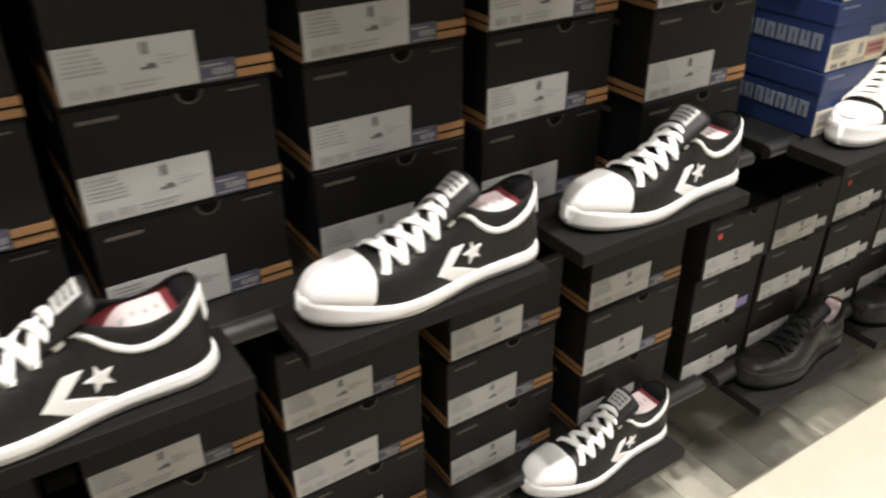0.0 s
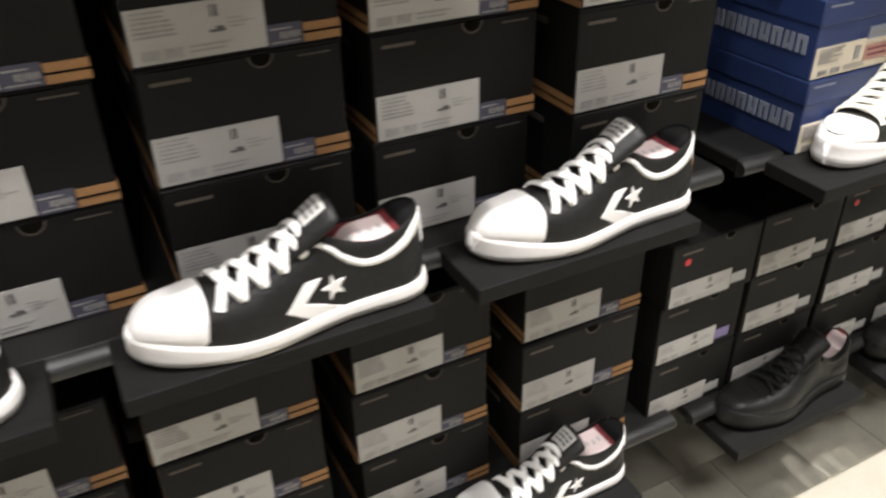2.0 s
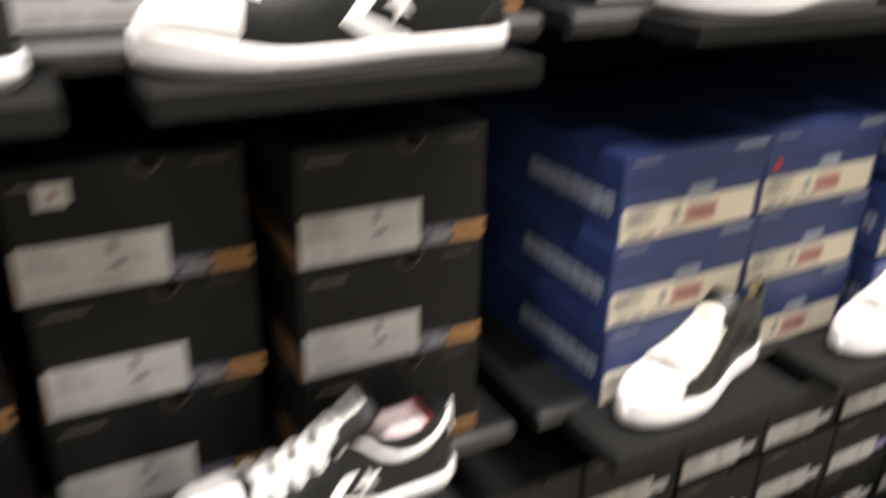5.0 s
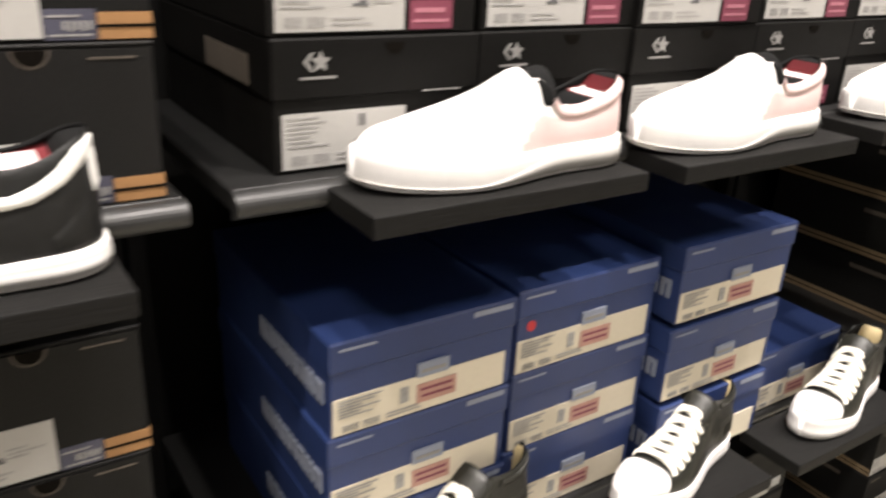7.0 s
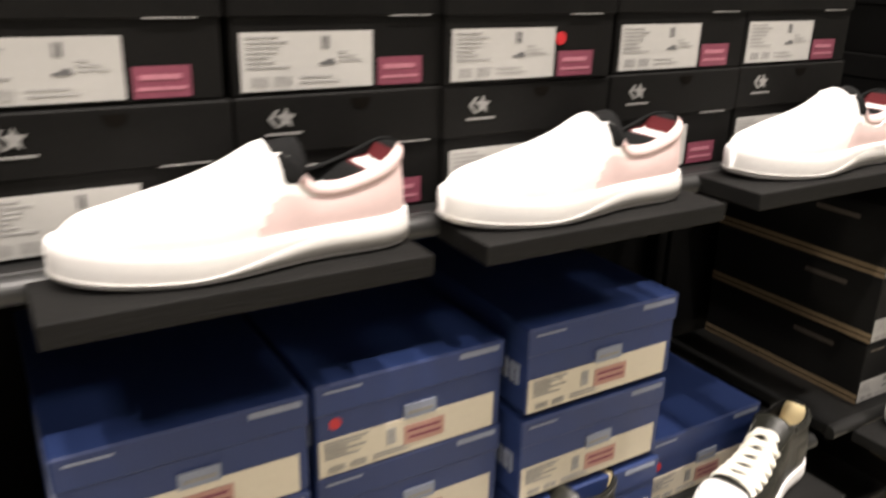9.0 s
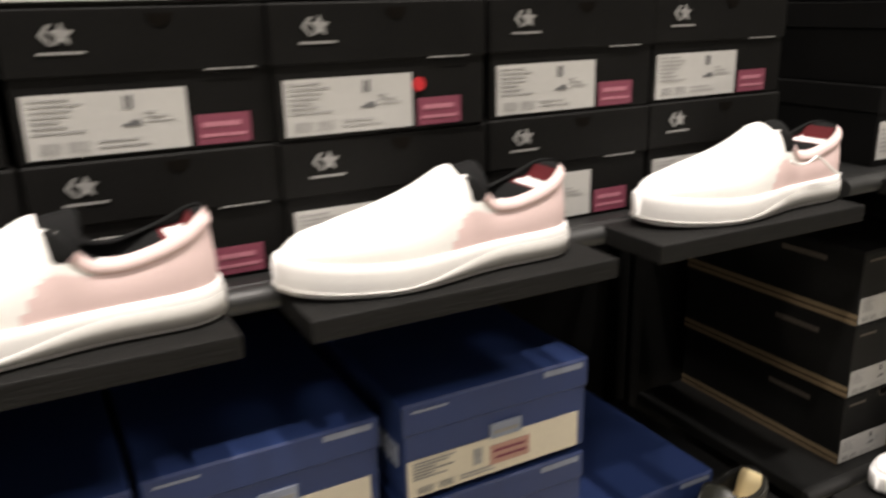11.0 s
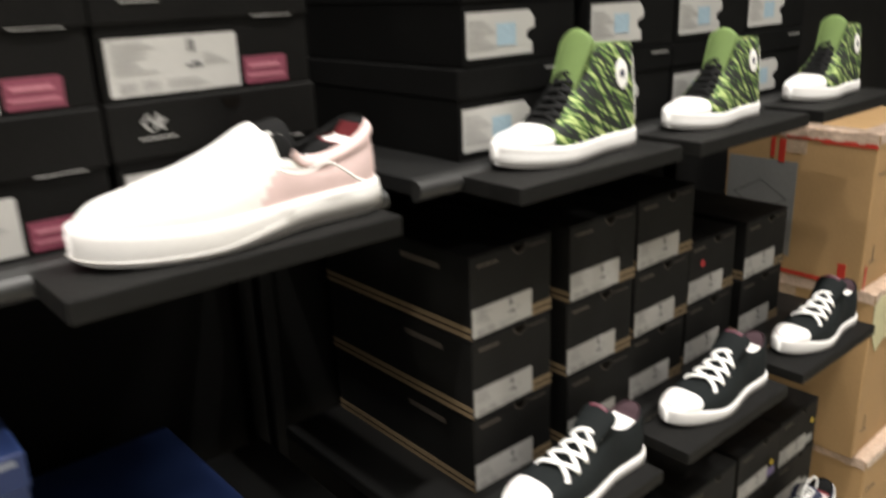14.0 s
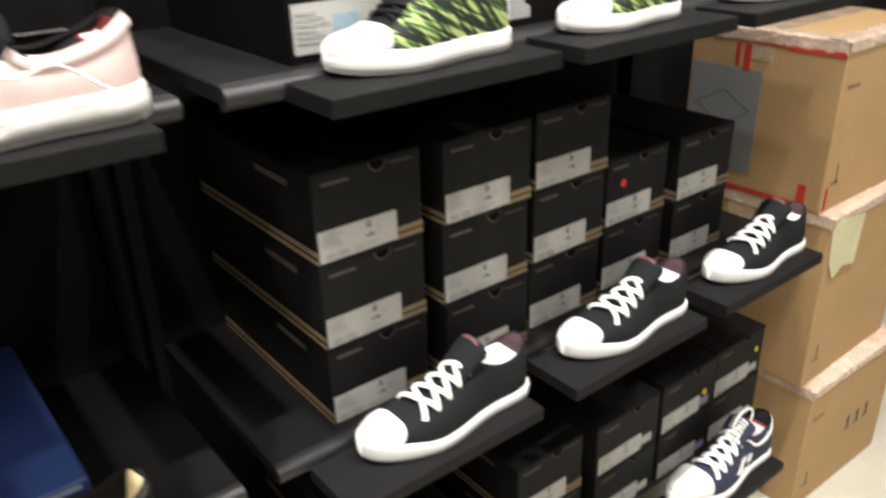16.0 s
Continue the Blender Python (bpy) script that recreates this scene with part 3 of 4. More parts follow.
class Last:
    """The shape of a shoe: toe tip at x = 0, heel at x = size, the outer side towards -y, ground at z = 0."""

    def __init__(self, size=0.296, ridge=None, collar=None, sole=0.024, toe_up=0.006, open0=0.168, open1=0.202, wide=1.0, bed=0.019, toe_band=0.009, rim=0.74, lean=0.005, bed_x=(0.20, 0.27), pad=0.014):
        self.size, self.sole, self.toe_up = size, sole, toe_up
        self.half = curve((0, 0.040), (0.05, 0.043), (0.10, 0.0485), (0.15, 0.044), (0.20, 0.038), (0.25, 0.0385), (0.30, 0.038))
        self.mid = curve((0, 0.010), (0.06, 0.004), (0.12, -0.001), (0.18, 0.002), (0.24, 0.003), (0.30, 0.002))
        self.ridge = ridge or curve((0, 0.040), (0.02, 0.051), (0.06, 0.058), (0.09, 0.064), (0.13, 0.080), (0.17, 0.098), (0.20, 0.108), (0.30, 0.11))
        self.collar = collar or curve((0, 0.1), (0.16, 0.104), (0.185, 0.096), (0.205, 0.081), (0.225, 0.068), (0.245, 0.066), (0.265, 0.075), (0.285, 0.088), (0.30, 0.091))
        self.open0, self.open1, self.wide, self.bed, self.toe_band, self.rim, self.lean, self.bed_x, self.pad = open0, open1, wide, bed, toe_band, rim, lean, bed_x, pad

    def width(self, x, inset=0.0):
        a, b = 0.075, 0.045
        n = self.size
        lo, hi = inset, n - inset
        if x <= lo or x >= hi:
            return 0.0
        t = 1.0
        if x < a:
            t = (1 - (1 - (x - lo) / (a - lo)) ** 2.3) ** (1 / 2.1)
        if x > n - b:
            t = (1 - (1 - (hi - x) / (hi - n + b)) ** 2.4) ** (1 / 2.2)
        return max((self.half(x * 0.296 / n) * self.wide - inset) * t, 0.0)

    def lift(self, x):
        return self.toe_up * max(0, 1 - x / 0.085) ** 2

    def top_of_sole(self, x):
        return self.lift(x) + self.sole + self.toe_band * smooth01(0.10, 0.02, x) + 0.002 * smooth01(0.2, 0.29, x)

    def at(self, x, v):
        """A point of the upper: v runs from -1 (outer side at the sole) over the top to 1."""
        s = -1 if v < 0 else 1
        a = abs(v)
        base, c = self.top_of_sole(x) - 0.005, self.mid(x * 0.296 / self.size)
        w = self.width(x, 0.0045)
        h = self.ridge(x)
        end = min(1.0, w / 0.03)
        h = base + (h - base) * (0.25 + 0.75 * smooth01(0.0, 1.0, end)) if x < 0.1 else h
        th = a * math.pi / 2
        peak = smooth01(0.06, 0.14, x)
        y0 = w * math.sin(th) ** (0.62 + 0.5 * peak)
        z0 = base + (h - base) * max(math.cos(th), 0) ** (0.62 + 0.1 * peak)
        o = smooth01(self.open0, self.open1, x)
        if o <= 0:
            return Vector((x, c + s * y0, z0))
        back = smooth01(self.size - 0.075, self.size, x)
        rim, vo = self.collar(x), 0.46
        gone = smooth01(self.size - self.pad, self.size - self.pad - 0.010, x)
        if a >= vo:
            t = (1 - a) / (1 - vo)
            y1 = w * (1 - (1 - self.rim) * t ** 1.4 + 0.05 * math.sin(math.pi * min(t, 1)))
            z1 = base + (rim - base) * (t ** 0.95)
        else:
            q = a / vo
            edge = w * self.rim
            floor_z = base + 0.018 + self.bed * smooth01(self.bed_x[0], self.bed_x[1], x)
            if q > 0.86:
                k = (1 - q) / 0.14
                y1, z1 = max(edge - 0.006 * k, 0), rim + 0.0025 * math.sin(math.pi * k)
            elif q > 0.42:
                k = (0.86 - q) / 0.44
                y1, z1 = max(edge - 0.006 + 0.004 * math.sin(math.pi * k), 0), rim + (floor_z - rim) * k * gone
            else:
                k = q / 0.42
                y1, z1 = max(edge - 0.006, 0) * k, rim + (floor_z - rim) * gone
        z = z0 + (z1 - z0) * o
        return Vector((x - self.lean * back * smooth01(0.035, 0.105, z), c + s * (y0 + (y1 - y0) * o), z))

    def normal(self, x, v):
        e, g = 0.0012, 0.012
        v = min(max(v, -0.98), 0.98)
        du = self.at(min(x + e, self.size - 0.005), v) - self.at(max(x - e, 0.005), v)
        dv = self.at(x, v + g) - self.at(x, v - g)
        n = du.cross(dv)
        return n.normalized() if n.length > 1e-9 else Vector((0, 0, 1))

    def off(self, x, v, d):
        return self.at(x, v) + self.normal(x, v) * d

    def side(self, x, z, s=-1):
        """The v at which the side of the shoe reaches the height z."""
        best = min((abs(self.at(x, s * (0.47 + 0.53 * k / 60)).z - z), 0.47 + 0.53 * k / 60) for k in range(61))
        return s * best[1]


def regions(last, e, chooser, nx=60, nv=60):
    """Splits the upper into parts by chooser(x, v), which gives (name, material, label)."""
    xs = []
    for k in range(nx + 1):
        t = k / nx
        xs.append(0.0047 + (last.size - 0.0094) * (0.5 - 0.5 * math.cos(math.pi * t)) * 0.55 + (last.size - 0.0094) * t * 0.45)
    vs = [-1 + 2 * k / nv for k in range(nv + 1)]
    verts = [last.at(x, v) for x in xs for v in vs]
    sets, info = {}, {}
    for i in range(nx):
        for j in range(nv):
            name, mat, lab = chooser((xs[i] + xs[i + 1]) / 2, (vs[j] + vs[j + 1]) / 2)
            sets.setdefault(name, []).append((i * (nv + 1) + j, i * (nv + 1) + j + 1, (i + 1) * (nv + 1) + j + 1, (i + 1) * (nv + 1) + j))
            info[name] = (mat, lab)
    for name, faces in sets.items():
        part_mesh(name, mesh_from(name, verts, faces, info[name][0], True), e, info[name][1])


def patch(last, f, nu, nv, d, name, mat, e, label="", closed=False):
    """A raised piece on the upper: f(u, w) gives (x, v) for u and w from 0 to 1."""
    verts, faces = [], []
    for i in range(nu + 1):
        for j in range(nv + 1):
            x, v = f(i / nu, j / nv)
            rim = (j in (0, nv)) or (not closed and i in (0, nu))
            verts.append(last.off(x, v, -0.0004 if rim else d))
    for i in range(nu):
        for j in range(nv):
            faces.append((i * (nv + 1) + j, i * (nv + 1) + j + 1, (i + 1) * (nv + 1) + j + 1, (i + 1) * (nv + 1) + j))
    return part_mesh(name, mesh_from(name, verts, faces, mat, True), e, label)


def flat_shape(last, outline, d, name, mat, e, s=-1, label=""):
    """A raised emblem on the side: outline as (x, z), star-shaped about its middle."""
    cx, cz = sum(p[0] for p in outline) / len(outline), sum(p[1] for p in outline) / len(outline)
    dense = []
    for k, p in enumerate(outline):
        q = outline[(k + 1) % len(outline)]
        dense += [(p[0] + (q[0] - p[0]) * t / 3, p[1] + (q[1] - p[1]) * t / 3) for t in range(3)]
    verts, faces, n = [], [], len(dense)
    for grow, dd in ((1.0, -0.0004), (0.95, d), (0.5, d)):
        for px, pz in dense:
            x, z = cx + (px - cx) * grow, cz + (pz - cz) * grow
            verts.append(last.off(x, last.side(x, z, s), dd))
    verts.append(last.off(cx, last.side(cx, cz, s), d))
    for ring in (0, 1):
        for k in range(n):
            faces.append((ring * n + k, ring * n + (k + 1) % n, (ring + 1) * n + (k + 1) % n, (ring + 1) * n + k))
    faces += [(2 * n + k, 2 * n + (k + 1) % n, 3 * n) for k in range(n)]
    return part_mesh(name, mesh_from(name, verts, faces, mat), e, label)


def sole_part(last, e, mat=M_RUBBER, stripe=None, name="sole", ribs=False, label=""):
    n = 44
    xs = [last.size * (0.5 - 0.5 * math.cos(math.pi * k / n)) for k in range(n + 1)]

    def ring(inset, zf):
        pts = []
        for k in range(n + 1):
            x = min(max(xs[k], inset), last.size - inset)
            pts.append(Vector((x, last.mid(x * 0.296 / last.size) - last.width(x, inset), zf(x))))
        for k in range(n - 1, 0, -1):
            x = min(max(xs[k], inset), last.size - inset)
            pts.append(Vector((x, last.mid(x * 0.296 / last.size) + last.width(x, inset), zf(x))))
        return pts

    def band(levels, name, mat, cap, parent, label=""):
        verts, faces = [], []
        for inset, zf in levels:
            verts += ring(inset, zf)
        m = 2 * n
        for r in range(len(levels) - 1):
            for k in range(m):
                faces.append((r * m + k, r * m + (k + 1) % m, (r + 1) * m + (k + 1) % m, (r + 1) * m + k))
        if cap:
            for r in (0, len(levels) - 1):
                for k in range(n):
                    a, b = r * m + k, r * m + k + 1
                    c, dd = r * m + (m - k - 1) % m, r * m + (m - k) % m
                    faces.append((a, b, c, dd) if k not in (0,) else (a, b, c))
        faces = [f for f in (tuple(dict.fromkeys(f)) for f in faces) if len(f) > 2]
        return part_mesh(name, mesh_from(name, verts, faces, mat, True), parent, label)

    top, low = last.top_of_sole, last.lift
    rib = min(last.sole / 0.024, 1)
    lv = [(0.006, low), (0.002, lambda x: low(x) + 0.002), (0.0012, lambda x: low(x) + 0.007)]
    if ribs:
        lv += [(0.0002, lambda x: low(x) + 0.0085 * rib), (0.0012, lambda x: low(x) + 0.0105 * rib), (0.0002, lambda x: low(x) + 0.0125 * rib), (0.0012, lambda x: low(x) + 0.0145 * rib)]
    lv += [(0.0006, lambda x: top(x) * 0.72 + low(x) * 0.28), (0.0016, lambda x: top(x) - 0.002), (0.0032, top), (0.006, lambda x: top(x) - 0.001)]
    sole = band(lv, name, mat, True, e, label)
    if stripe:
        # the stripe climbs towards the heel to paint the shade on the rear sole
        edge = lambda x: low(x) + 0.0058 + 0.0155 * smooth01(0.09, 0.21, x)
        band([(0.0016, lambda x: low(x) + 0.0045), (-0.0003, lambda x: low(x) + 0.0050), (-0.0003, edge), (0.0016, lambda x: edge(x) + 0.0006)], "foxing_stripe", stripe, False, sole, "grey foxing stripe, widened towards the heel as painted shade")
    return sole


def ribbon(points, normals, wide, thick, name, mat, e, label=""):
    verts, faces, n = [], [], 8
    for k, (p, nn) in enumerate(zip(points, normals)):
        tang = (points[min(k + 1, len(points) - 1)] - points[max(k - 1, 0)]).normalized()
        side = tang.cross(nn).normalized()
        up = side.cross(tang)
        for j in range(n):
            a = 2 * math.pi * j / n
            verts.append(p + side * wide * math.cos(a) + up * thick * math.sin(a))
    for k in range(len(points) - 1):
        for j in range(n):
            faces.append((k * n + j, k * n + (j + 1) % n, (k + 1) * n + (j + 1) % n, (k + 1) * n + j))
    faces += [tuple(range(n)), tuple(range((len(points) - 1) * n, len(points) * n))]
    return part_mesh(name, mesh_from(name, verts, faces, mat, True), e, label)


def laces(last, e, x0, x1, rows, spread0=0.30, spread1=0.30, mat=M_LACE, wide=0.0040, cross=True, high=0.006, bias=0.0, reach=1.0):
    """Laces that cross over the throat from row to row; parts of the shoe."""
    for k in range(rows):
        xa, xb = x0 + (x1 - x0) * k / rows, x0 + (x1 - x0) * (k + (reach if cross else 0.35)) / rows
        sp = spread0 + (spread1 - spread0) * k / rows
        for s in ((-1, 1) if cross else (1,)):
            pts, nn = [], []
            for i in range(13):
                t = i / 12
                x, v = xa + (xb - xa) * t, s * sp * (1 - 2 * t) + bias
                lift = (high + (0.0022 if s > 0 else 0)) * math.sin(math.pi * t) ** 0.5 + 0.0012
                x = min(x, last.open0 + 0.02)
                n0 = last.normal(min(x, last.open0), v)
                base = last.at(min(x, last.open0), v)
                base = base + Vector((x - min(x, last.open0), 0, (x - min(x, last.open0)) * 0.6))
                pts.append(base + n0 * lift), nn.append(n0)
            ribbon(pts, nn, wide, 0.0016, "lace", mat, e)


def tongue(last, e, x0, x1, z1, half0, half1, mat, tag=None, tag_mat=M_GREYTAG, droop=0.012, curl=0.0):
    """A padded tongue that rises out of the throat to the height z1 at x1."""
    nu, nw = 12, 12
    z0 = last.ridge(x0) - 0.009
    c0 = last.mid(x0)

    def p(u, w, d):
        x = x0 + (x1 - x0) * u
        z = z0 + (z1 - z0) * u ** 0.9
        half = half0 + (half1 - half0) * u
        return Vector((x + d * -0.5 + curl * u * u, c0 + w * half, z - droop * w * w + d * 0.85))
    verts, faces = [], []
    for d in (0.0, 0.007):
        for i in range(nu + 1):
            for j in range(nw + 1):
                w = -1 + 2 * j / nw
                rim = 1 - 0.5 * (abs(w) ** 4) - 0.5 * (i == nu)
                verts.append(p(i / nu, w * (1 if i < nu else 0.94), (d - 0.0035) * rim + 0.0035))
    m = (nu + 1) * (nw + 1)
    for i in range(nu):
        for j in range(nw):
            a, b, c, dd = i * (nw + 1) + j, i * (nw + 1) + j + 1, (i + 1) * (nw + 1) + j + 1, (i + 1) * (nw + 1) + j
            faces += [(a, b, c, dd), (m + a, m + dd, m + c, m + b)]
    for i in range(nu):
        for j in (0, nw):
            a, b = i * (nw + 1) + j, (i + 1) * (nw + 1) + j
            faces.append((a, b, m + b, m + a))
    for j in range(nw):
        a = nu * (nw + 1) + j
        faces.append((a, a + 1, m + a + 1, m + a))
    t = part_mesh("tongue", mesh_from("tongue", verts, faces, mat, True), e)
    if tag:
        u0, u1, w1 = tag
        verts, faces = [], []
        for dd in (0.0072, 0.0085):
            for i in range(5):
                for j in range(7):
                    verts.append(p(u0 + (u1 - u0) * i / 4, -w1 + 2 * w1 * j / 6, dd))
        for i in range(4):
            for j in range(6):
                a = 35 + i * 7 + j
                faces.append((a, a + 1, a + 8, a + 7))
        ring = [0, 1, 2, 3, 4, 5, 6, 13, 20, 27, 34, 33, 32, 31, 30, 29, 28, 21, 14, 7]
        faces += [(ring[k], ring[(k + 1) % 20], 35 + ring[(k + 1) % 20], 35 + ring[k]) for k in range(20)]
        tg = part_mesh("tongue_label", mesh_from("tongue_label", verts, faces, tag_mat), t, "woven label on the tongue")
        verts, faces = [], []
        for r in range(3):
            for j, (a, b) in enumerate(((-0.8, -0.3), (-0.2, 0.25), (0.35, 0.8))):
                ua, ub = u0 + (u1 - u0) * (0.2 + 0.25 * r), u0 + (u1 - u0) * (0.32 + 0.25 * r)
                q = len(verts)
                verts += [p(ua, a * w1, 0.0089), p(ua, b * w1, 0.0089), p(ub, b * w1, 0.0089), p(ub, a * w1, 0.0089)]
                faces.append((q, q + 1, q + 2, q + 3))
        part_mesh("print", mesh_from("print", verts, faces, M_DARKINK), tg)
    return t


def toe_cap(last, e, x1, name="toe_cap", mat=M_RUBBER, d=0.0022, sweep=0.018):
    def f(u, w):
        v = -0.985 + 1.97 * w
        end = x1 + sweep * abs(v) ** 2 * -0.4 + sweep * 0.2
        return 0.005 + (end - 0.005) * u, v
    return patch(last, f, 16, 36, d, name, mat, e, "smooth white rubber toe cap")


def piping(last, e, x0, x1, mat, wide=0.0035, rise=0.0, name="collar_piping", sides=(-1, 1)):
    """A raised line along the outer rim of the collar."""
    for s in sides:
        pts, nn = [], []
        for k in range(25):
            x = x0 + (x1 - x0) * k / 24
            v = s * (0.50 + rise)
            n0 = last.normal(x, s * (0.56 + rise))
            pts.append(last.at(x, v) + n0 * 0.0012), nn.append(n0)
        ribbon(pts, nn, wide, 0.0018, name, mat, e)


def star(cx, cz, r, turn=0.0):
    return [(cx + (r if k % 2 == 0 else r * 0.42) * math.sin(turn + math.pi * k / 5), cz + (r if k % 2 == 0 else r * 0.42) * math.cos(turn + math.pi * k / 5)) for k in range(10)]


def inside(x, v, last, lining=M_LINING, insole=M_INSOLE, red=None):
    if (last.size - 0.068 if last.bed > 0.02 else last.open1 + 0.004) < x < last.size - 0.013 and abs(v) < 0.235:
        return ("insole", insole, "printed insole")
    if x > last.open1 - 0.012 and abs(v) < 0.425:
        if red and abs(v) < 0.29 and x > last.size - 0.026:
            return ("insole_edge", red, "dark red insole edge")
        return ("lining", lining, "")
    return None


def toe_ribs(last, e):
    """Slanted raised ribs moulded into the rubber round the toe."""
    verts, faces = [], []
    for s in (-1, 1):
        for k in range(30):
            x = 0.0015 + 0.088 * (k / 29) ** 1.6
            row = []
            for dx, dz in ((0.0, 0.004), (0.004, 0.0)):
                xx = x + dx
                z = last.lift(xx) + 0.0065 if dz else last.top_of_sole(xx) - 0.0045
                for g, out in ((-0.0006, 0.0), (0.0, 0.0011), (0.0006, 0.0)):
                    xg = xx + g * (1 + 1.5 * xx / 0.09)
                    row.append(Vector((xg - out * max(0, 1 - xx / 0.03), last.mid(xg * 0.296 / last.size) + s * (last.width(xg, 0.0008) + out * min(1, xx / 0.02)), z)))
            q = len(verts)
            verts += row
            faces += [(q, q + 1, q + 4, q + 3), (q + 1, q + 2, q + 5, q + 4)]
    part_mesh("toe_ribs", mesh_from("toe_ribs", verts, faces, M_RUBBER), e, "slanted ribs in the white rubber")


def side_line(last, e, line, x0, x1, wide0, wide1, mat, name, label="", n=30, d=0.0014):
    """A flat sewn line along both sides of the upper, at the height line(x)."""
    for s in (-1, 1):
        verts, faces = [], []
        for k in range(n + 1):
            x = x0 + (x1 - x0) * k / n
            half = (wide0 + (wide1 - wide0) * k / n) / 2
            slope = (line(x + 0.001) - line(x - 0.001)) / 0.002
            tall = half * min(math.sqrt(1 + slope * slope), 2.6)
            for g, dd in ((-1, -0.0004), (-0.8, d), (0, d * 1.15), (0.8, d), (1, -0.0004)):
                verts.append(last.off(x, last.side(x, line(x) + g * tall, s), dd))
        for k in range(n):
            for j in range(4):
                faces.append((k * 5 + j, k * 5 + j + 1, k * 5 + j + 6, k * 5 + j + 5))
        part_mesh(name, mesh_from(name, verts, faces, mat, True), e, label)


def star_shoe(upper=M_LEATHER, lining=M_LINING, name_label="black leather low sneaker with white toe cap, laces and star", emblem=M_RUBBER, loops=False):
    last = Last(0.304, sole=0.0195, bed=0.042, rim=0.84, lean=0.003, bed_x=(0.185, 0.232), pad=0.022,
                collar=curve((0, 0.1), (0.16, 0.105), (0.185, 0.100), (0.205, 0.088), (0.225, 0.079), (0.245, 0.076), (0.265, 0.080), (0.285, 0.089), (0.31, 0.098)))
    e = thing("sneaker", name_label, "sneaker", "display sneakers")

    def choose(x, v):
        if last.open1 - 0.002 < x < last.size - 0.036 and abs(v) < 0.20:
            return ("insole", M_INSOLE, "printed pinkish white insole")
        if last.open1 - 0.012 < x < last.size - 0.028 and abs(v) < 0.30:
            return ("insole_edge", M_RED, "dark red insole edge")
        if x > last.open1 - 0.012 and abs(v) < 0.425:
            return ("lining", lining, "")
        return ("upper", upper, "")
    regions(last, e, choose)
    sole_part(last, e, M_RUBBER, None, ribs=True, label="thick white rubber sole")
    toe_cap(last, e, 0.072)
    toe_ribs(last, e)
    for s in (-1, 1):
        z = 0.0160
        flat_shape(last, [(0.182, z + 0.043), (0.160, z + 0.0215), (0.141, z + 0.019), (0.164, z + 0.043)], 0.0010, "chevron_arm", emblem, e, s, "white chevron")
        flat_shape(last, [(0.141, z + 0.020), (0.161, z + 0.0225), (0.201, z + 0.004), (0.172, z - 0.002)], 0.0010, "chevron_arm", emblem, e, s, "white chevron")
        flat_shape(last, star(0.193, z + 0.0290, 0.0142, 0.2 * s), 0.0012, "star", emblem, e, s, "white star")
        patch(last, lambda u, w, s=s: (0.080 + 0.097 * u, s * (0.26 + 0.18 * w)), 16, 5, 0.0014, "eyestay", upper, e)
        patch(last, lambda u, w, s=s: (0.262 + 0.030 * u, s * (0.97 - (0.10 + 0.16 * u) * w)), 10, 5, 0.0012, "heel_counter", upper, e)
        patch(last, lambda u, w, s=s: (0.2945 + 0.0045 * u, s * (0.50 + 0.24 * w)), 6, 6, 0.0018, "heel_tab", M_LACE, e, "white heel trim")
    side_line(last, e, curve((0.16, 0.095), (0.178, 0.093), (0.192, 0.086), (0.206, 0.072), (0.222, 0.0615), (0.240, 0.0585), (0.258, 0.0625), (0.272, 0.070), (0.284, 0.079), (0.293, 0.087), (0.30, 0.093)),
              0.178, 0.2985, 0.0045, 0.0120, M_LACE, "collar_line", "white line curving round the padded collar")
    for k in range(4):
        patch(last, lambda u, w, k=k: (0.222 + 0.011 * k + 0.006 * u, -0.06 + 0.02 * (k % 2) + 0.10 * w), 3, 4, 0.0008, "insole_print", M_GREYTAG, e)
    laces(last, e, 0.084, 0.168, 4, 0.40, 0.38, wide=0.0050, bias=-0.10, reach=1.12, high=0.005)
    laces(last, e, 0.164, 0.196, 1, 0.42, 0.42, wide=0.0050, cross=False)
    tongue(last, e, 0.137, 0.206, 0.122, 0.022, 0.031, upper, (0.60, 0.93, 0.52), M_TAG)
    if loops:
        for k in range(2):
            pts, nn = [], []
            c = last.at(0.165, 0.0)
            for i in range(22):
                a = 2 * math.pi * i / 21
                pts.append(c + Vector((0.034 * k - 0.004 + (0.016 + 0.018 * k) * math.cos(a), -0.016 + 0.010 * k, 0.018 + 0.008 * k + (0.014 + 0.012 * k) * math.sin(a)))), nn.append(Vector((0, 1, 0)))
            ribbon(pts, nn, 0.0028, 0.0016, "lace_loop", M_LACE, e)
    return e


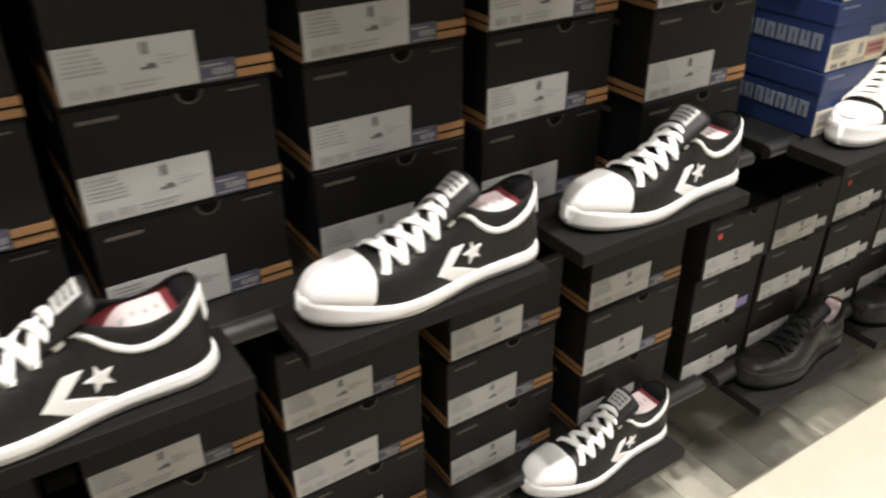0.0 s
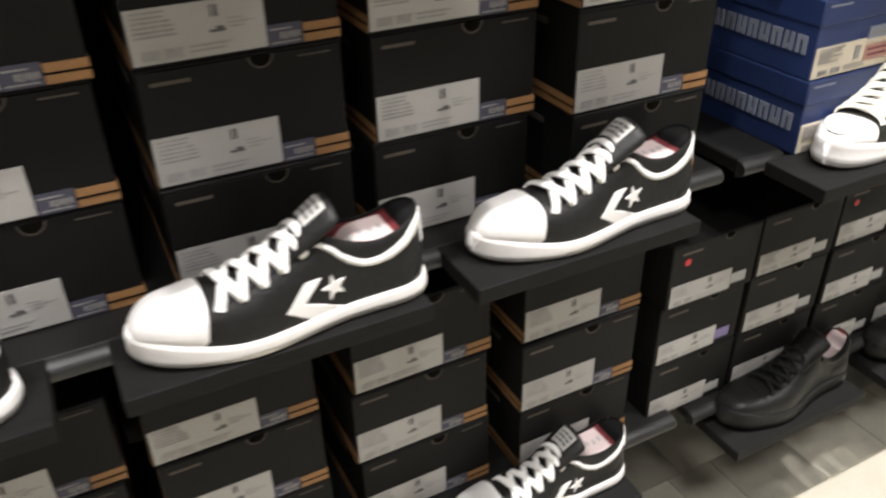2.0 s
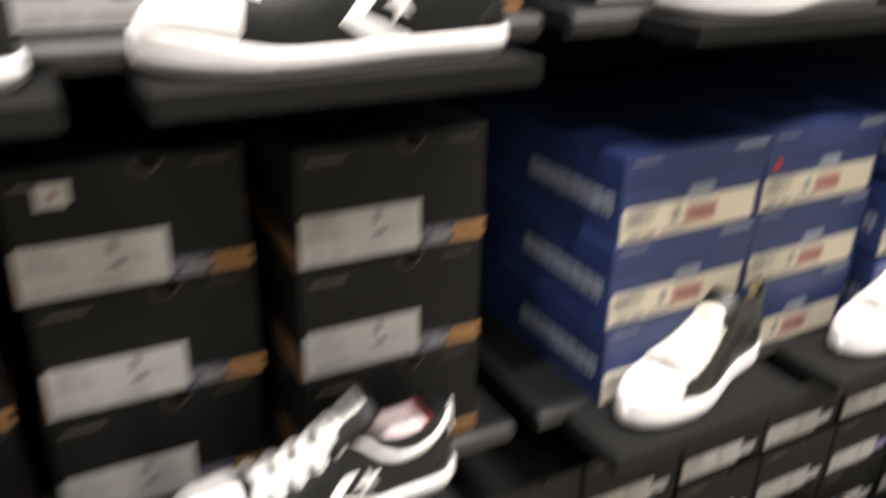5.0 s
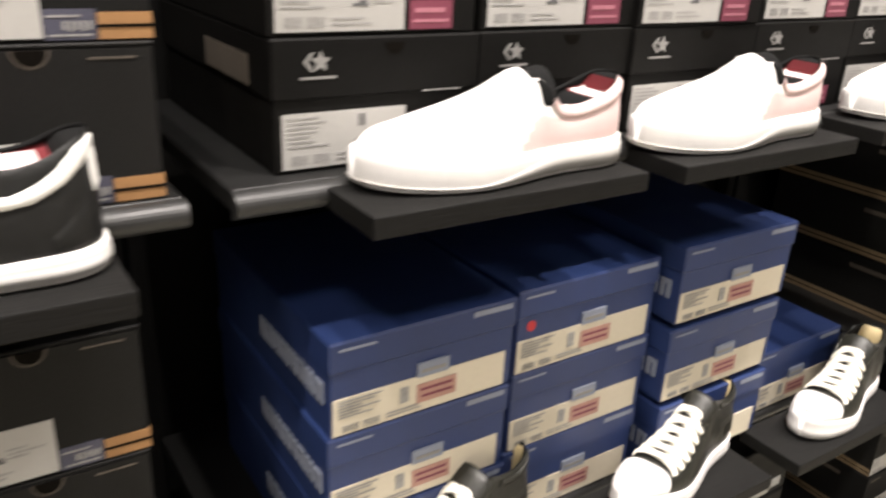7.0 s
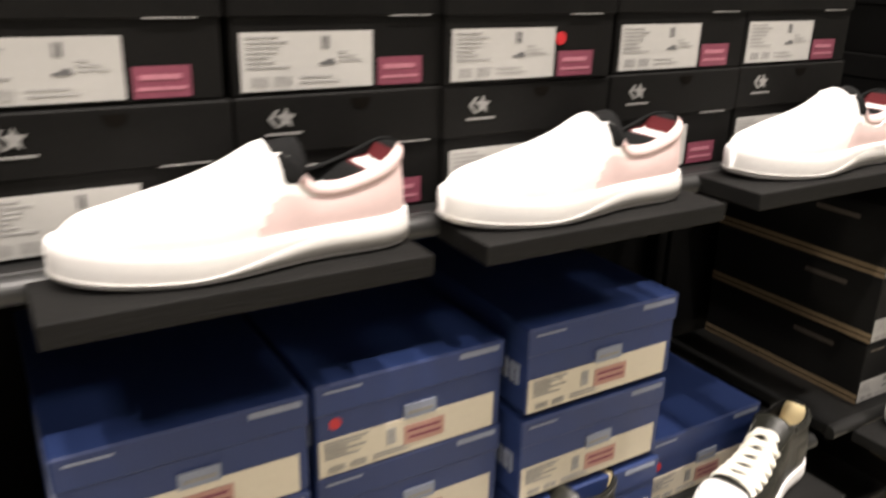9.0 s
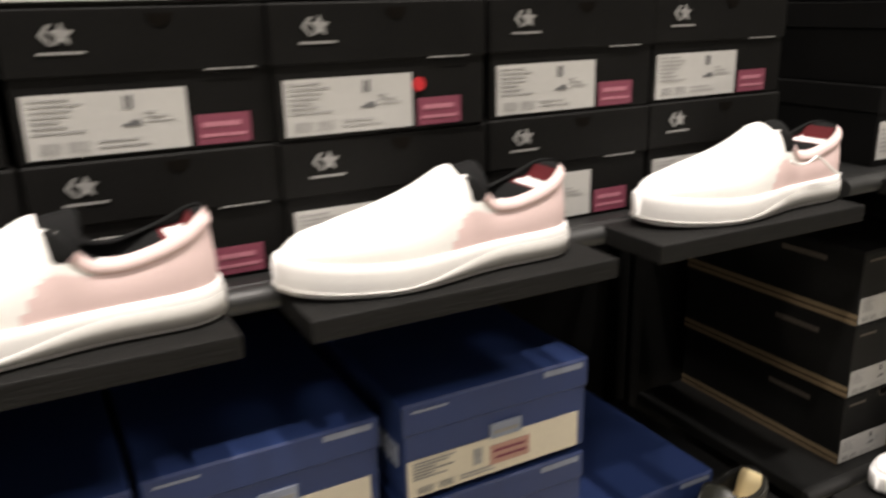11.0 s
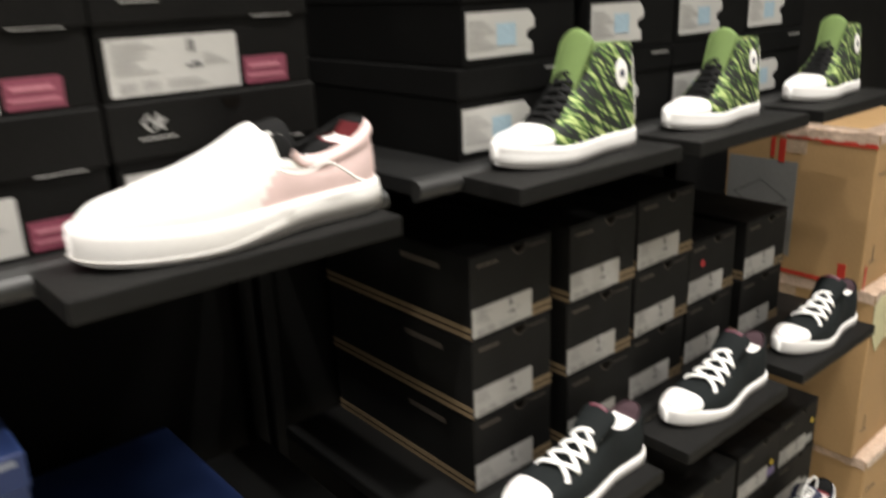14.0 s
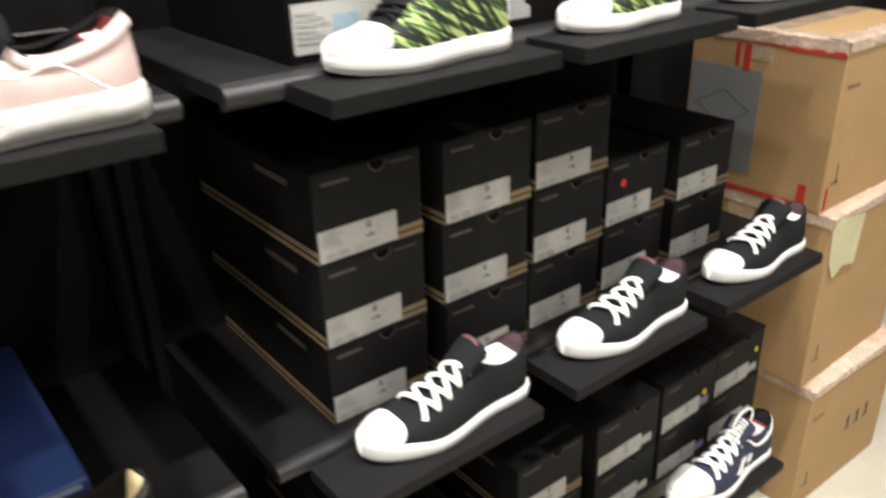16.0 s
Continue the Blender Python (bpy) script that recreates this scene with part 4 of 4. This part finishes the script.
def slip_on():
    last = Last(0.294, ridge=curve((0, 0.033), (0.02, 0.046), (0.06, 0.057), (0.09, 0.066), (0.13, 0.082), (0.165, 0.098), (0.18, 0.102), (0.30, 0.104)),
                collar=curve((0, 0.1), (0.162, 0.101), (0.180, 0.084), (0.195, 0.066), (0.21, 0.062), (0.24, 0.066), (0.265, 0.075), (0.285, 0.085), (0.31, 0.086)), sole=0.029, open0=0.164, open1=0.183, bed=0.022, toe_band=0.002, rim=0.88, bed_x=(0.212, 0.252), lean=0.005)
    e = thing("slip_on_shoe", "white canvas slip-on shoe with pale pink heel quarter", "slip-on shoe", "white slip-on shoes")

    def choose(x, v):
        if 0.256 < x < 0.274 and -0.18 < v < 0.24:
            return ("insole_print", M_WHITE, "white print on the insole")
        if 0.254 < x < 0.279 and -0.20 < v < 0.27:
            return ("insole_edge", M_RED, "dark red insole edge")
        got = inside(x, v, last, M_LINING, M_LINING)
        if x > 0.178 and 0 < v < 0.49:
            got = got or ("lining", M_LINING, "")
        if got:
            return got
        if x > 0.150 + 0.055 * smooth01(0.95, 0.5, abs(v)):
            return ("heel_quarter", M_PINK, "pale pink canvas quarter")
        return ("vamp", M_WHITE, "")
    regions(last, e, choose)
    sole_part(last, e, M_RUBBER, M_FOXING, label="white rubber sole")
    for s in (-1, 1):
        patch(last, lambda u, w, s=s: (0.168 + 0.032 * u + 0.004 * w, s * (0.42 + (0.03 + 0.26 * (1 - u) ** 1.2) * w)), 10, 6, 0.0014, "elastic_gusset", M_LINING, e, "black elastic gusset")
    piping(last, e, 0.186, 0.292, M_PINK, 0.0048, 0.02, "padded_collar", (-1,))
    tongue(last, e, 0.160, 0.196, 0.0925, 0.018, 0.026, M_LINING, None, droop=0.020)
    return e


def leaf_high_top():
    last = Last(0.270, ridge=curve((0, 0.032), (0.02, 0.041), (0.055, 0.048), (0.08, 0.060), (0.115, 0.100), (0.145, 0.135), (0.30, 0.14)),
                collar=curve((0, 0.13), (0.13, 0.135), (0.16, 0.145), (0.2, 0.147), (0.25, 0.146), (0.30, 0.148)), sole=0.027, toe_band=0.004, open0=0.135, open1=0.165)
    e = thing("high_top_sneaker", "high-top sneaker in green leaf print with white sole", "sneaker", "leaf print high-tops")
    regions(last, e, lambda x, v: inside(x, v, last, M_GREEN, M_GOLD) or ("upper", M_LEAF, "green leaf print canvas"))
    sole_part(last, e, M_RUBBER, None, ribs=True, label="thick white rubber sole")
    toe_cap(last, e, 0.066)
    for s in (-1, 1):
        x, z = 0.216, 0.108
        flat_shape(last, [(x + 0.014 * math.cos(2 * math.pi * k / 18), z + 0.021 * math.sin(2 * math.pi * k / 18)) for k in range(18)], 0.0012, "ankle_patch", M_WHITE, e, s, "round white ankle patch")
        flat_shape(last, star(x, z, 0.0085), 0.0018, "star", M_NAVY, e, s)
    patch(last, lambda u, w: (0.254 + 0.011 * u, -0.97 + 0.47 * w), 6, 10, 0.0014, "heel_strip", M_WHITE, e, "white heel strip")
    patch(last, lambda u, w: (0.254 + 0.011 * u, 0.5 + 0.47 * w), 6, 10, 0.0014, "heel_strip", M_WHITE, e, "white heel strip")
    laces(last, e, 0.078, 0.138, 7, 0.30, 0.28, M_BLACKLACE, 0.0030, high=0.003)
    patch(last, lambda u, w: (0.068 + 0.075 * u, -0.34 + 0.68 * w), 12, 10, 0.0012, "throat", M_BLACKLACE, e, "black throat panel")
    tongue(last, e, 0.118, 0.152, 0.168, 0.022, 0.029, M_GREEN, None, droop=0.014)
    return e


def smile_shoe():
    last = Last(0.270, ridge=curve((0, 0.031), (0.02, 0.040), (0.055, 0.047), (0.08, 0.058), (0.115, 0.073), (0.155, 0.090), (0.18, 0.096), (0.30, 0.097)),
                collar=curve((0, 0.094), (0.145, 0.093), (0.17, 0.086), (0.19, 0.074), (0.21, 0.067), (0.23, 0.068), (0.248, 0.074), (0.262, 0.081), (0.30, 0.084)), sole=0.019, open0=0.150, open1=0.182, wide=0.96, bed=0.034, bed_x=(0.185, 0.222), pad=0.016, rim=0.84, lean=0.003)
    e = thing("sneaker", "charcoal canvas low sneaker with white toe cap and laces", "sneaker", "charcoal canvas sneakers")
    regions(last, e, lambda x, v: ("insole", M_WHITE, "white insole") if 0.205 < x < 0.245 and abs(v) < 0.19 else ("lining", M_PLUM, "dull plum lining") if x > 0.178 and abs(v) < 0.43 else ("upper", M_CANVAS, ""))
    sole = sole_part(last, e, M_RUBBER, None, label="white rubber sole")
    cap = toe_cap(last, e, 0.047, sweep=0.03)
    patch(last, lambda u, w: (0.010 + 0.020 * abs(2 * u - 1) ** 2.2 + 0.0024 * w, -0.60 + 1.2 * u), 20, 3, 0.0032, "smile_line", M_ROSE, cap, "thin red line across the toe")
    for s in (-1, 1):
        patch(last, lambda u, w, s=s: (0.070 + 0.085 * u, s * (0.24 + 0.15 * w)), 12, 5, 0.0012, "eyestay", M_CANVAS, e)
    laces(last, e, 0.074, 0.152, 4, 0.38, 0.36, wide=0.0038, bias=-0.10, reach=1.10, high=0.004)
    tongue(last, e, 0.122, 0.180, 0.110, 0.022, 0.029, M_CANVAS, (0.90, 0.97, 0.5), M_ROSE)
    return e


def mid_leather():
    last = Last(0.290, ridge=curve((0, 0.040), (0.02, 0.053), (0.06, 0.060), (0.09, 0.068), (0.13, 0.088), (0.18, 0.122), (0.21, 0.13), (0.30, 0.13)),
                collar=curve((0, 0.12), (0.165, 0.126), (0.19, 0.124), (0.215, 0.114), (0.24, 0.110), (0.265, 0.115), (0.285, 0.122), (0.30, 0.122)), sole=0.030, open0=0.158, open1=0.186, rim=0.86, lean=0.006)
    e = thing("sneaker", "shiny black leather sneaker with white toe and cream laces", "sneaker", "black leather mid sneakers")
    regions(last, e, lambda x, v: inside(x, v, last, M_LINING, M_GOLD) or ("upper", M_OLIVE, ""))
    sole_part(last, e, M_RUBBER, None, ribs=True, label="white rubber sole")
    cap = toe_cap(last, e, 0.062, sweep=0.028)
    patch(last, lambda u, w: (0.014 + 0.026 * abs(2 * u - 1) ** 2.2 + 0.0028 * w, -0.62 + 1.24 * u), 20, 3, 0.0034, "smile_line", M_BLACKLACE, cap, "thin black line across the toe")
    for s in (-1, 1):
        patch(last, lambda u, w, s=s: (0.076 + 0.10 * u, s * (0.24 + 0.16 * w)), 14, 5, 0.0014, "eyestay", M_OLIVE, e)
        patch(last, lambda u, w, s=s: (0.215 + 0.06 * u, s * (0.93 - 0.25 * w)), 8, 6, 0.0014, "heel_panel", M_OLIVE, e)
    laces(last, e, 0.074, 0.168, 6, 0.50, 0.50, mat=M_CREAMLACE, wide=0.0054, cross=True, high=0.004)
    tongue(last, e, 0.142, 0.188, 0.130, 0.024, 0.032, M_OLIVE, None)
    piping(last, e, 0.205, 0.28, M_OLIVE, 0.005)
    return e


def black_low():
    last = Last(0.298, wide=1.04, sole=0.028)
    e = thing("low_shoe", "all-black leather low shoe with black laces", "shoe", "black leather low shoes")
    regions(last, e, lambda x, v: inside(x, v, last, M_LINING, M_INSOLE, M_RED) or ("upper", M_POLISH, ""))
    sole_part(last, e, M_POLISH, None, ribs=True, label="black rubber sole")
    toe_cap(last, e, 0.07, "toe_piece", M_POLISH, 0.0012, -0.02)["label"] = "black leather toe piece"
    for s in (-1, 1):
        patch(last, lambda u, w, s=s: (0.076 + 0.095 * u, s * (0.24 + 0.16 * w)), 14, 5, 0.0014, "eyestay", M_POLISH, e)
        patch(last, lambda u, w, s=s: (0.225 + 0.055 * u, s * (0.95 - 0.3 * w)), 8, 6, 0.0014, "heel_panel", M_POLISH, e)
    laces(last, e, 0.080, 0.175, 5, 0.36, 0.36, M_BLACKLACE, 0.0035)
    tongue(last, e, 0.135, 0.206, 0.122, 0.024, 0.030, M_POLISH, None)
    piping(last, e, 0.195, 0.288, M_POLISH, 0.0045)
    return e


def set_shoes(build, places, scale=1):
    """places: toe x, middle y, z, and the turn in degrees (the toe swings out for a positive turn)."""
    k = Kind(build)
    return [k(0, pose(x, y, z, 0, 0, turn) @ Matrix.Scale(scale, 4)) for x, y, z, turn in places]


P2, P3, P1 = L2 + 0.0006, L3 - 0.0034, L1 - 0.0294
set_shoes(star_shoe, [(-0.698, 0.95, P2, 2), (-0.365, 0.952, P2, 0), (0.029, 0.950, P2, 0), (0.395, 0.952, P2, 1),
                      (0.430, 0.95, L3 - 0.0204, 0), (0.060, 0.95, L3 - 0.0204, 0), (0.379, 0.978, P1, 1)])
slip_ons = set_shoes(slip_on, [(0.934, 0.966, P3 - 0.001, 0), (1.270, 0.962, P3 - 0.002, 1), (1.662, 0.958, P3 + 0.002, 1)])
# a loose elastic tag string on the last slip-on
way = curve((0.165, 0.060), (0.18, 0.0555), (0.195, 0.057), (0.21, 0.060), (0.222, 0.056), (0.236, 0.046), (0.246, 0.038), (0.26, 0.034))
ribbon([Vector((0.165 + 0.087 * k / 40, -0.044 - 0.004 * math.sin(k / 6), way(0.165 + 0.087 * k / 40))) for k in range(41)], [Vector((0, -1, 0.2))] * 41,
       0.0013, 0.0013, "tag_string", M_LACE, slip_ons[2], "loose white elastic tag string")
set_shoes(leaf_high_top, [(2.142, 0.968, P3 - 0.002, 0), (2.476, 0.960, P3 - 0.002, 0), (2.822, 0.955, P3 - 0.002, 0)], 0.89)
set_shoes(smile_shoe, [(2.126, 0.938, L2 - 0.0074, 0), (2.480, 0.935, L2 - 0.0074, 0), (2.842, 0.935, L2 - 0.0074, 0)])
set_shoes(mid_leather, [(0.915, 0.918, P2, 16), (1.285, 0.914, P2, 14), (1.640, 0.904, P2, 13)], 0.94)
set_shoes(black_low, [(0.888, 0.968, P1 - 0.006, 3), (1.255, 0.968, P1 - 0.006, 3), (1.615, 0.955, P1, 3)])
set_shoes(lambda: star_shoe(M_NAVY, M_LINING, "navy suede low sneaker with white star and looped laces", M_RUBBER, True), [(2.80, 0.922, L1 - 0.0194, 0)])


# ---- cartons at the end of the shelving ----
def crinkled_tape(e, rt, way, n):
    """A strip of clear tape folded over an edge, with creases."""
    verts, faces, m = [], [], 6
    for i in range(n + 1):
        for j in range(m + 1):
            p = Vector(way(i / n, j / m))
            verts.append(p + Vector((rt.uniform(-0.0012, 0.0003) if j > 2 else 0, rt.uniform(-0.0008, 0.0004) if j > 2 else 0, rt.uniform(0.0, 0.0022))))
    for i in range(n):
        for j in range(m):
            k = i * (m + 1) + j
            faces.append((k, k + 1, k + m + 2, k + m + 1))
    part_mesh("edge_tape", mesh_from("edge_tape", verts, faces, M_EDGETAPE), e, "crinkled clear tape along the edge")


def carton(w, d, h, sheet=False, wrap=False, label="", tape_edge=False):
    e = thing("carton", label, "cardboard box", "stacked cartons")
    part("body", block(0, 0, 0, w, d, h - 0.004, 0.004, segs=2), M_CARTON, e)
    part("top_flap", block(0, 0, h - 0.0038, w * 0.498, d, h, 0.001), M_CARTON, e)
    part("top_flap", block(w * 0.502, 0, h - 0.0038, w, d, h, 0.001), M_CARTON, e)
    part("tape", slabs([(-0.001, d * 0.44, h - 0.06, -0.0002, d * 0.6, h), (-0.001, d * 0.44, h + 0.0002, w + 0.001, d * 0.6, h + 0.0012)]), M_TAPE, e, "clear parcel tape")
    if wrap or tape_edge:
        rt = random.Random(int(h * 1000))
        crinkled_tape(e, rt, lambda u, g: (-0.0015 - 0.001 * rt.random() if g > 0.45 else 0.045 * (0.45 - g) / 0.45, u * d, h + 0.0012 if g < 0.45 else h + 0.0008 - 0.045 * (g - 0.45)), 34)
        crinkled_tape(e, rt, lambda u, g: (u * w, -0.0015 - 0.001 * rt.random() if g > 0.45 else 0.045 * (0.45 - g) / 0.45, h + 0.0018 if g < 0.45 else h + 0.0010 - 0.040 * (g - 0.45)), 34)
    if wrap:
        strips = [(-0.0026, 0.0, h - 0.030, -0.0017, 0.12, h - 0.020), (-0.0026, 0.12, h - 0.026, -0.0017, 0.20, h - 0.021), (-0.0026, 0.034, 0.0, -0.0017, 0.052, 0.055), (-0.0026, 0.052, 0.004, -0.0017, 0.33, 0.013),
                  (-0.0034, 0.215, 0.0, -0.0027, 0.228, 0.050), (-0.0026, 0.23, 0.013, -0.0017, 0.32, 0.032), (-0.0026, 0.20, h - 0.085, -0.0017, 0.215, h - 0.03), (-0.0026, 0.225, h - 0.075, -0.0017, 0.235, h - 0.03),
                  (0.012, -0.0026, 0.0, 0.020, -0.0017, 0.055)]
        for strip in strips:
            part("red_tape", block(*strip), M_REDTAPE, e, "strip of red tape")
    if sheet:
        s = part("paper_sheet", block(-0.0016, 0.168, 0.045, -0.0004, 0.338, 0.27), M_SHEET, e, "paper sheet with a printed diamond")
        bm = bmesh.new()
        c = (0.253, 0.18)
        r = [(0.068, 0), (0, 0.04), (-0.068, 0), (0, -0.04)]
        for k in range(4):
            a, b = r[k], r[(k + 1) % 4]
            vs = [bm.verts.new((-0.0022, c[0] + p[0] * g, c[1] + p[1] * g)) for p, g in ((a, 1), (b, 1), (b, 0.94), (a, 0.94))]
            bm.faces.new(vs)
        part("diamond", bm, M_DARKINK, s)
    part("corner_mark", slabs([(0.03, -0.0012, 0.06, 0.06, -0.0003, 0.063), (0.045, -0.0012, 0.06, 0.048, -0.0003, 0.10)]), M_TAN, e)
    if h < 0.36 and not wrap:
        marks = [(0.20 + 0.045 * k, -0.0012, h * 0.42, 0.225 + 0.045 * k, -0.0003, h * 0.42 + 0.004) for k in range(3)]
        marks += [(0.208 + 0.045 * k, -0.0012, h * 0.42 + 0.004, 0.217 + 0.045 * k, -0.0003, h * 0.42 + 0.040) for k in range(3)]
        marks += [(0.200 + 0.045 * k, -0.0012, h * 0.42 + 0.028, 0.207 + 0.045 * k, -0.0003, h * 0.42 + 0.034) for k in range(3)]
        part("handling_symbols", slabs(marks), M_TAN, e, "faded brown handling symbols")
    part("edge_mark", block(0.02, -0.0012, h - 0.09, 0.07, -0.0003, h - 0.087), M_TAN, e)
    return e


def torn_label(x, y, z):
    e = thing("torn_label", "torn pale yellow paper label hanging off a carton", "paper label")
    e.matrix_basis = pose(x, y, z)
    pts = [(0, 0.02), (0.03, -0.03), (0.07, -0.01), (0.12, -0.02), (0.13, 0.095), (0.07, 0.102), (0.022, 0.108), (-0.006, 0.09)]
    part("sheet", poly(pts, 0.0, 0.0012), M_TORN, e)


def dot_sticker(x, y, z, mat, words):
    e = thing("dot_sticker", words, "sticker")
    e.matrix_basis = pose(x, y, z)
    part("face", disc(0, 0, 0, 0.0065), mat, e)


M_TORN = material("torn_card_paper", (0.58, 0.55, 0.34), 0.8, scale=20, bump=0.1, vary=0.15)
M_YELLOW = material("yellow_sticker", (0.7, 0.5, 0.03), 0.5, scale=40, bump=0, vary=0.05)
torn_label(3.288, 0.9435, 0.655)
dot_sticker(2.815 + 0.128, 0.980, L1 + 0.1142 + 0.05, M_YELLOW, "round yellow sticker on a black box")
dot_sticker(2.99 + 0.14, 0.985, L1 + 0.1142 + 0.07, M_YELLOW, "round yellow sticker on a black box")
dot_sticker(2.70, 1.029, L2 + 0.1163 + 0.075, M_DOT, "red dot sticker on a small black box")

carton(0.40, 0.40, 0.352, label="brown carton wound with crinkled tape beside shelving", tape_edge=True).matrix_basis = pose(3.296, 0.917, 0.0, 0, 0, -1)
carton(0.40, 0.40, 0.420, label="plain brown carton in a stack", tape_edge=True).matrix_basis = pose(3.282, 0.945, 0.3535, 0, 0, 1)
carton(0.40, 0.345, 0.352, True, True, label="top brown carton with red tape and paper sheet").matrix_basis = pose(3.276, 0.978, 0.775, 0, 0, 0)

# ---- carpet strips under the shelving: the floor's own pieces ----
rc = random.Random(11)
meshes = {}
y = 0.952
for row in range(3):
    x = -1.6 + rc.uniform(0, 0.1)
    while x < 3.2:
        wide = rc.choice((0.11, 0.18, 0.27))
        key = (row, wide)
        if key not in meshes:
            bm = block(0, 0, 0, wide - 0.001, 0.149, 0.005, 0.001)
            meshes[key] = bpy.data.meshes.new("carpet_strip")
            bm.to_mesh(meshes[key])
            bm.free()
            meshes[key].materials.append(M_CARPET)
        ob = part_mesh("carpet_strip", meshes[key], floor)
        ob.location = (x, y + 0.15 * row, 0.0003)
        x += wide
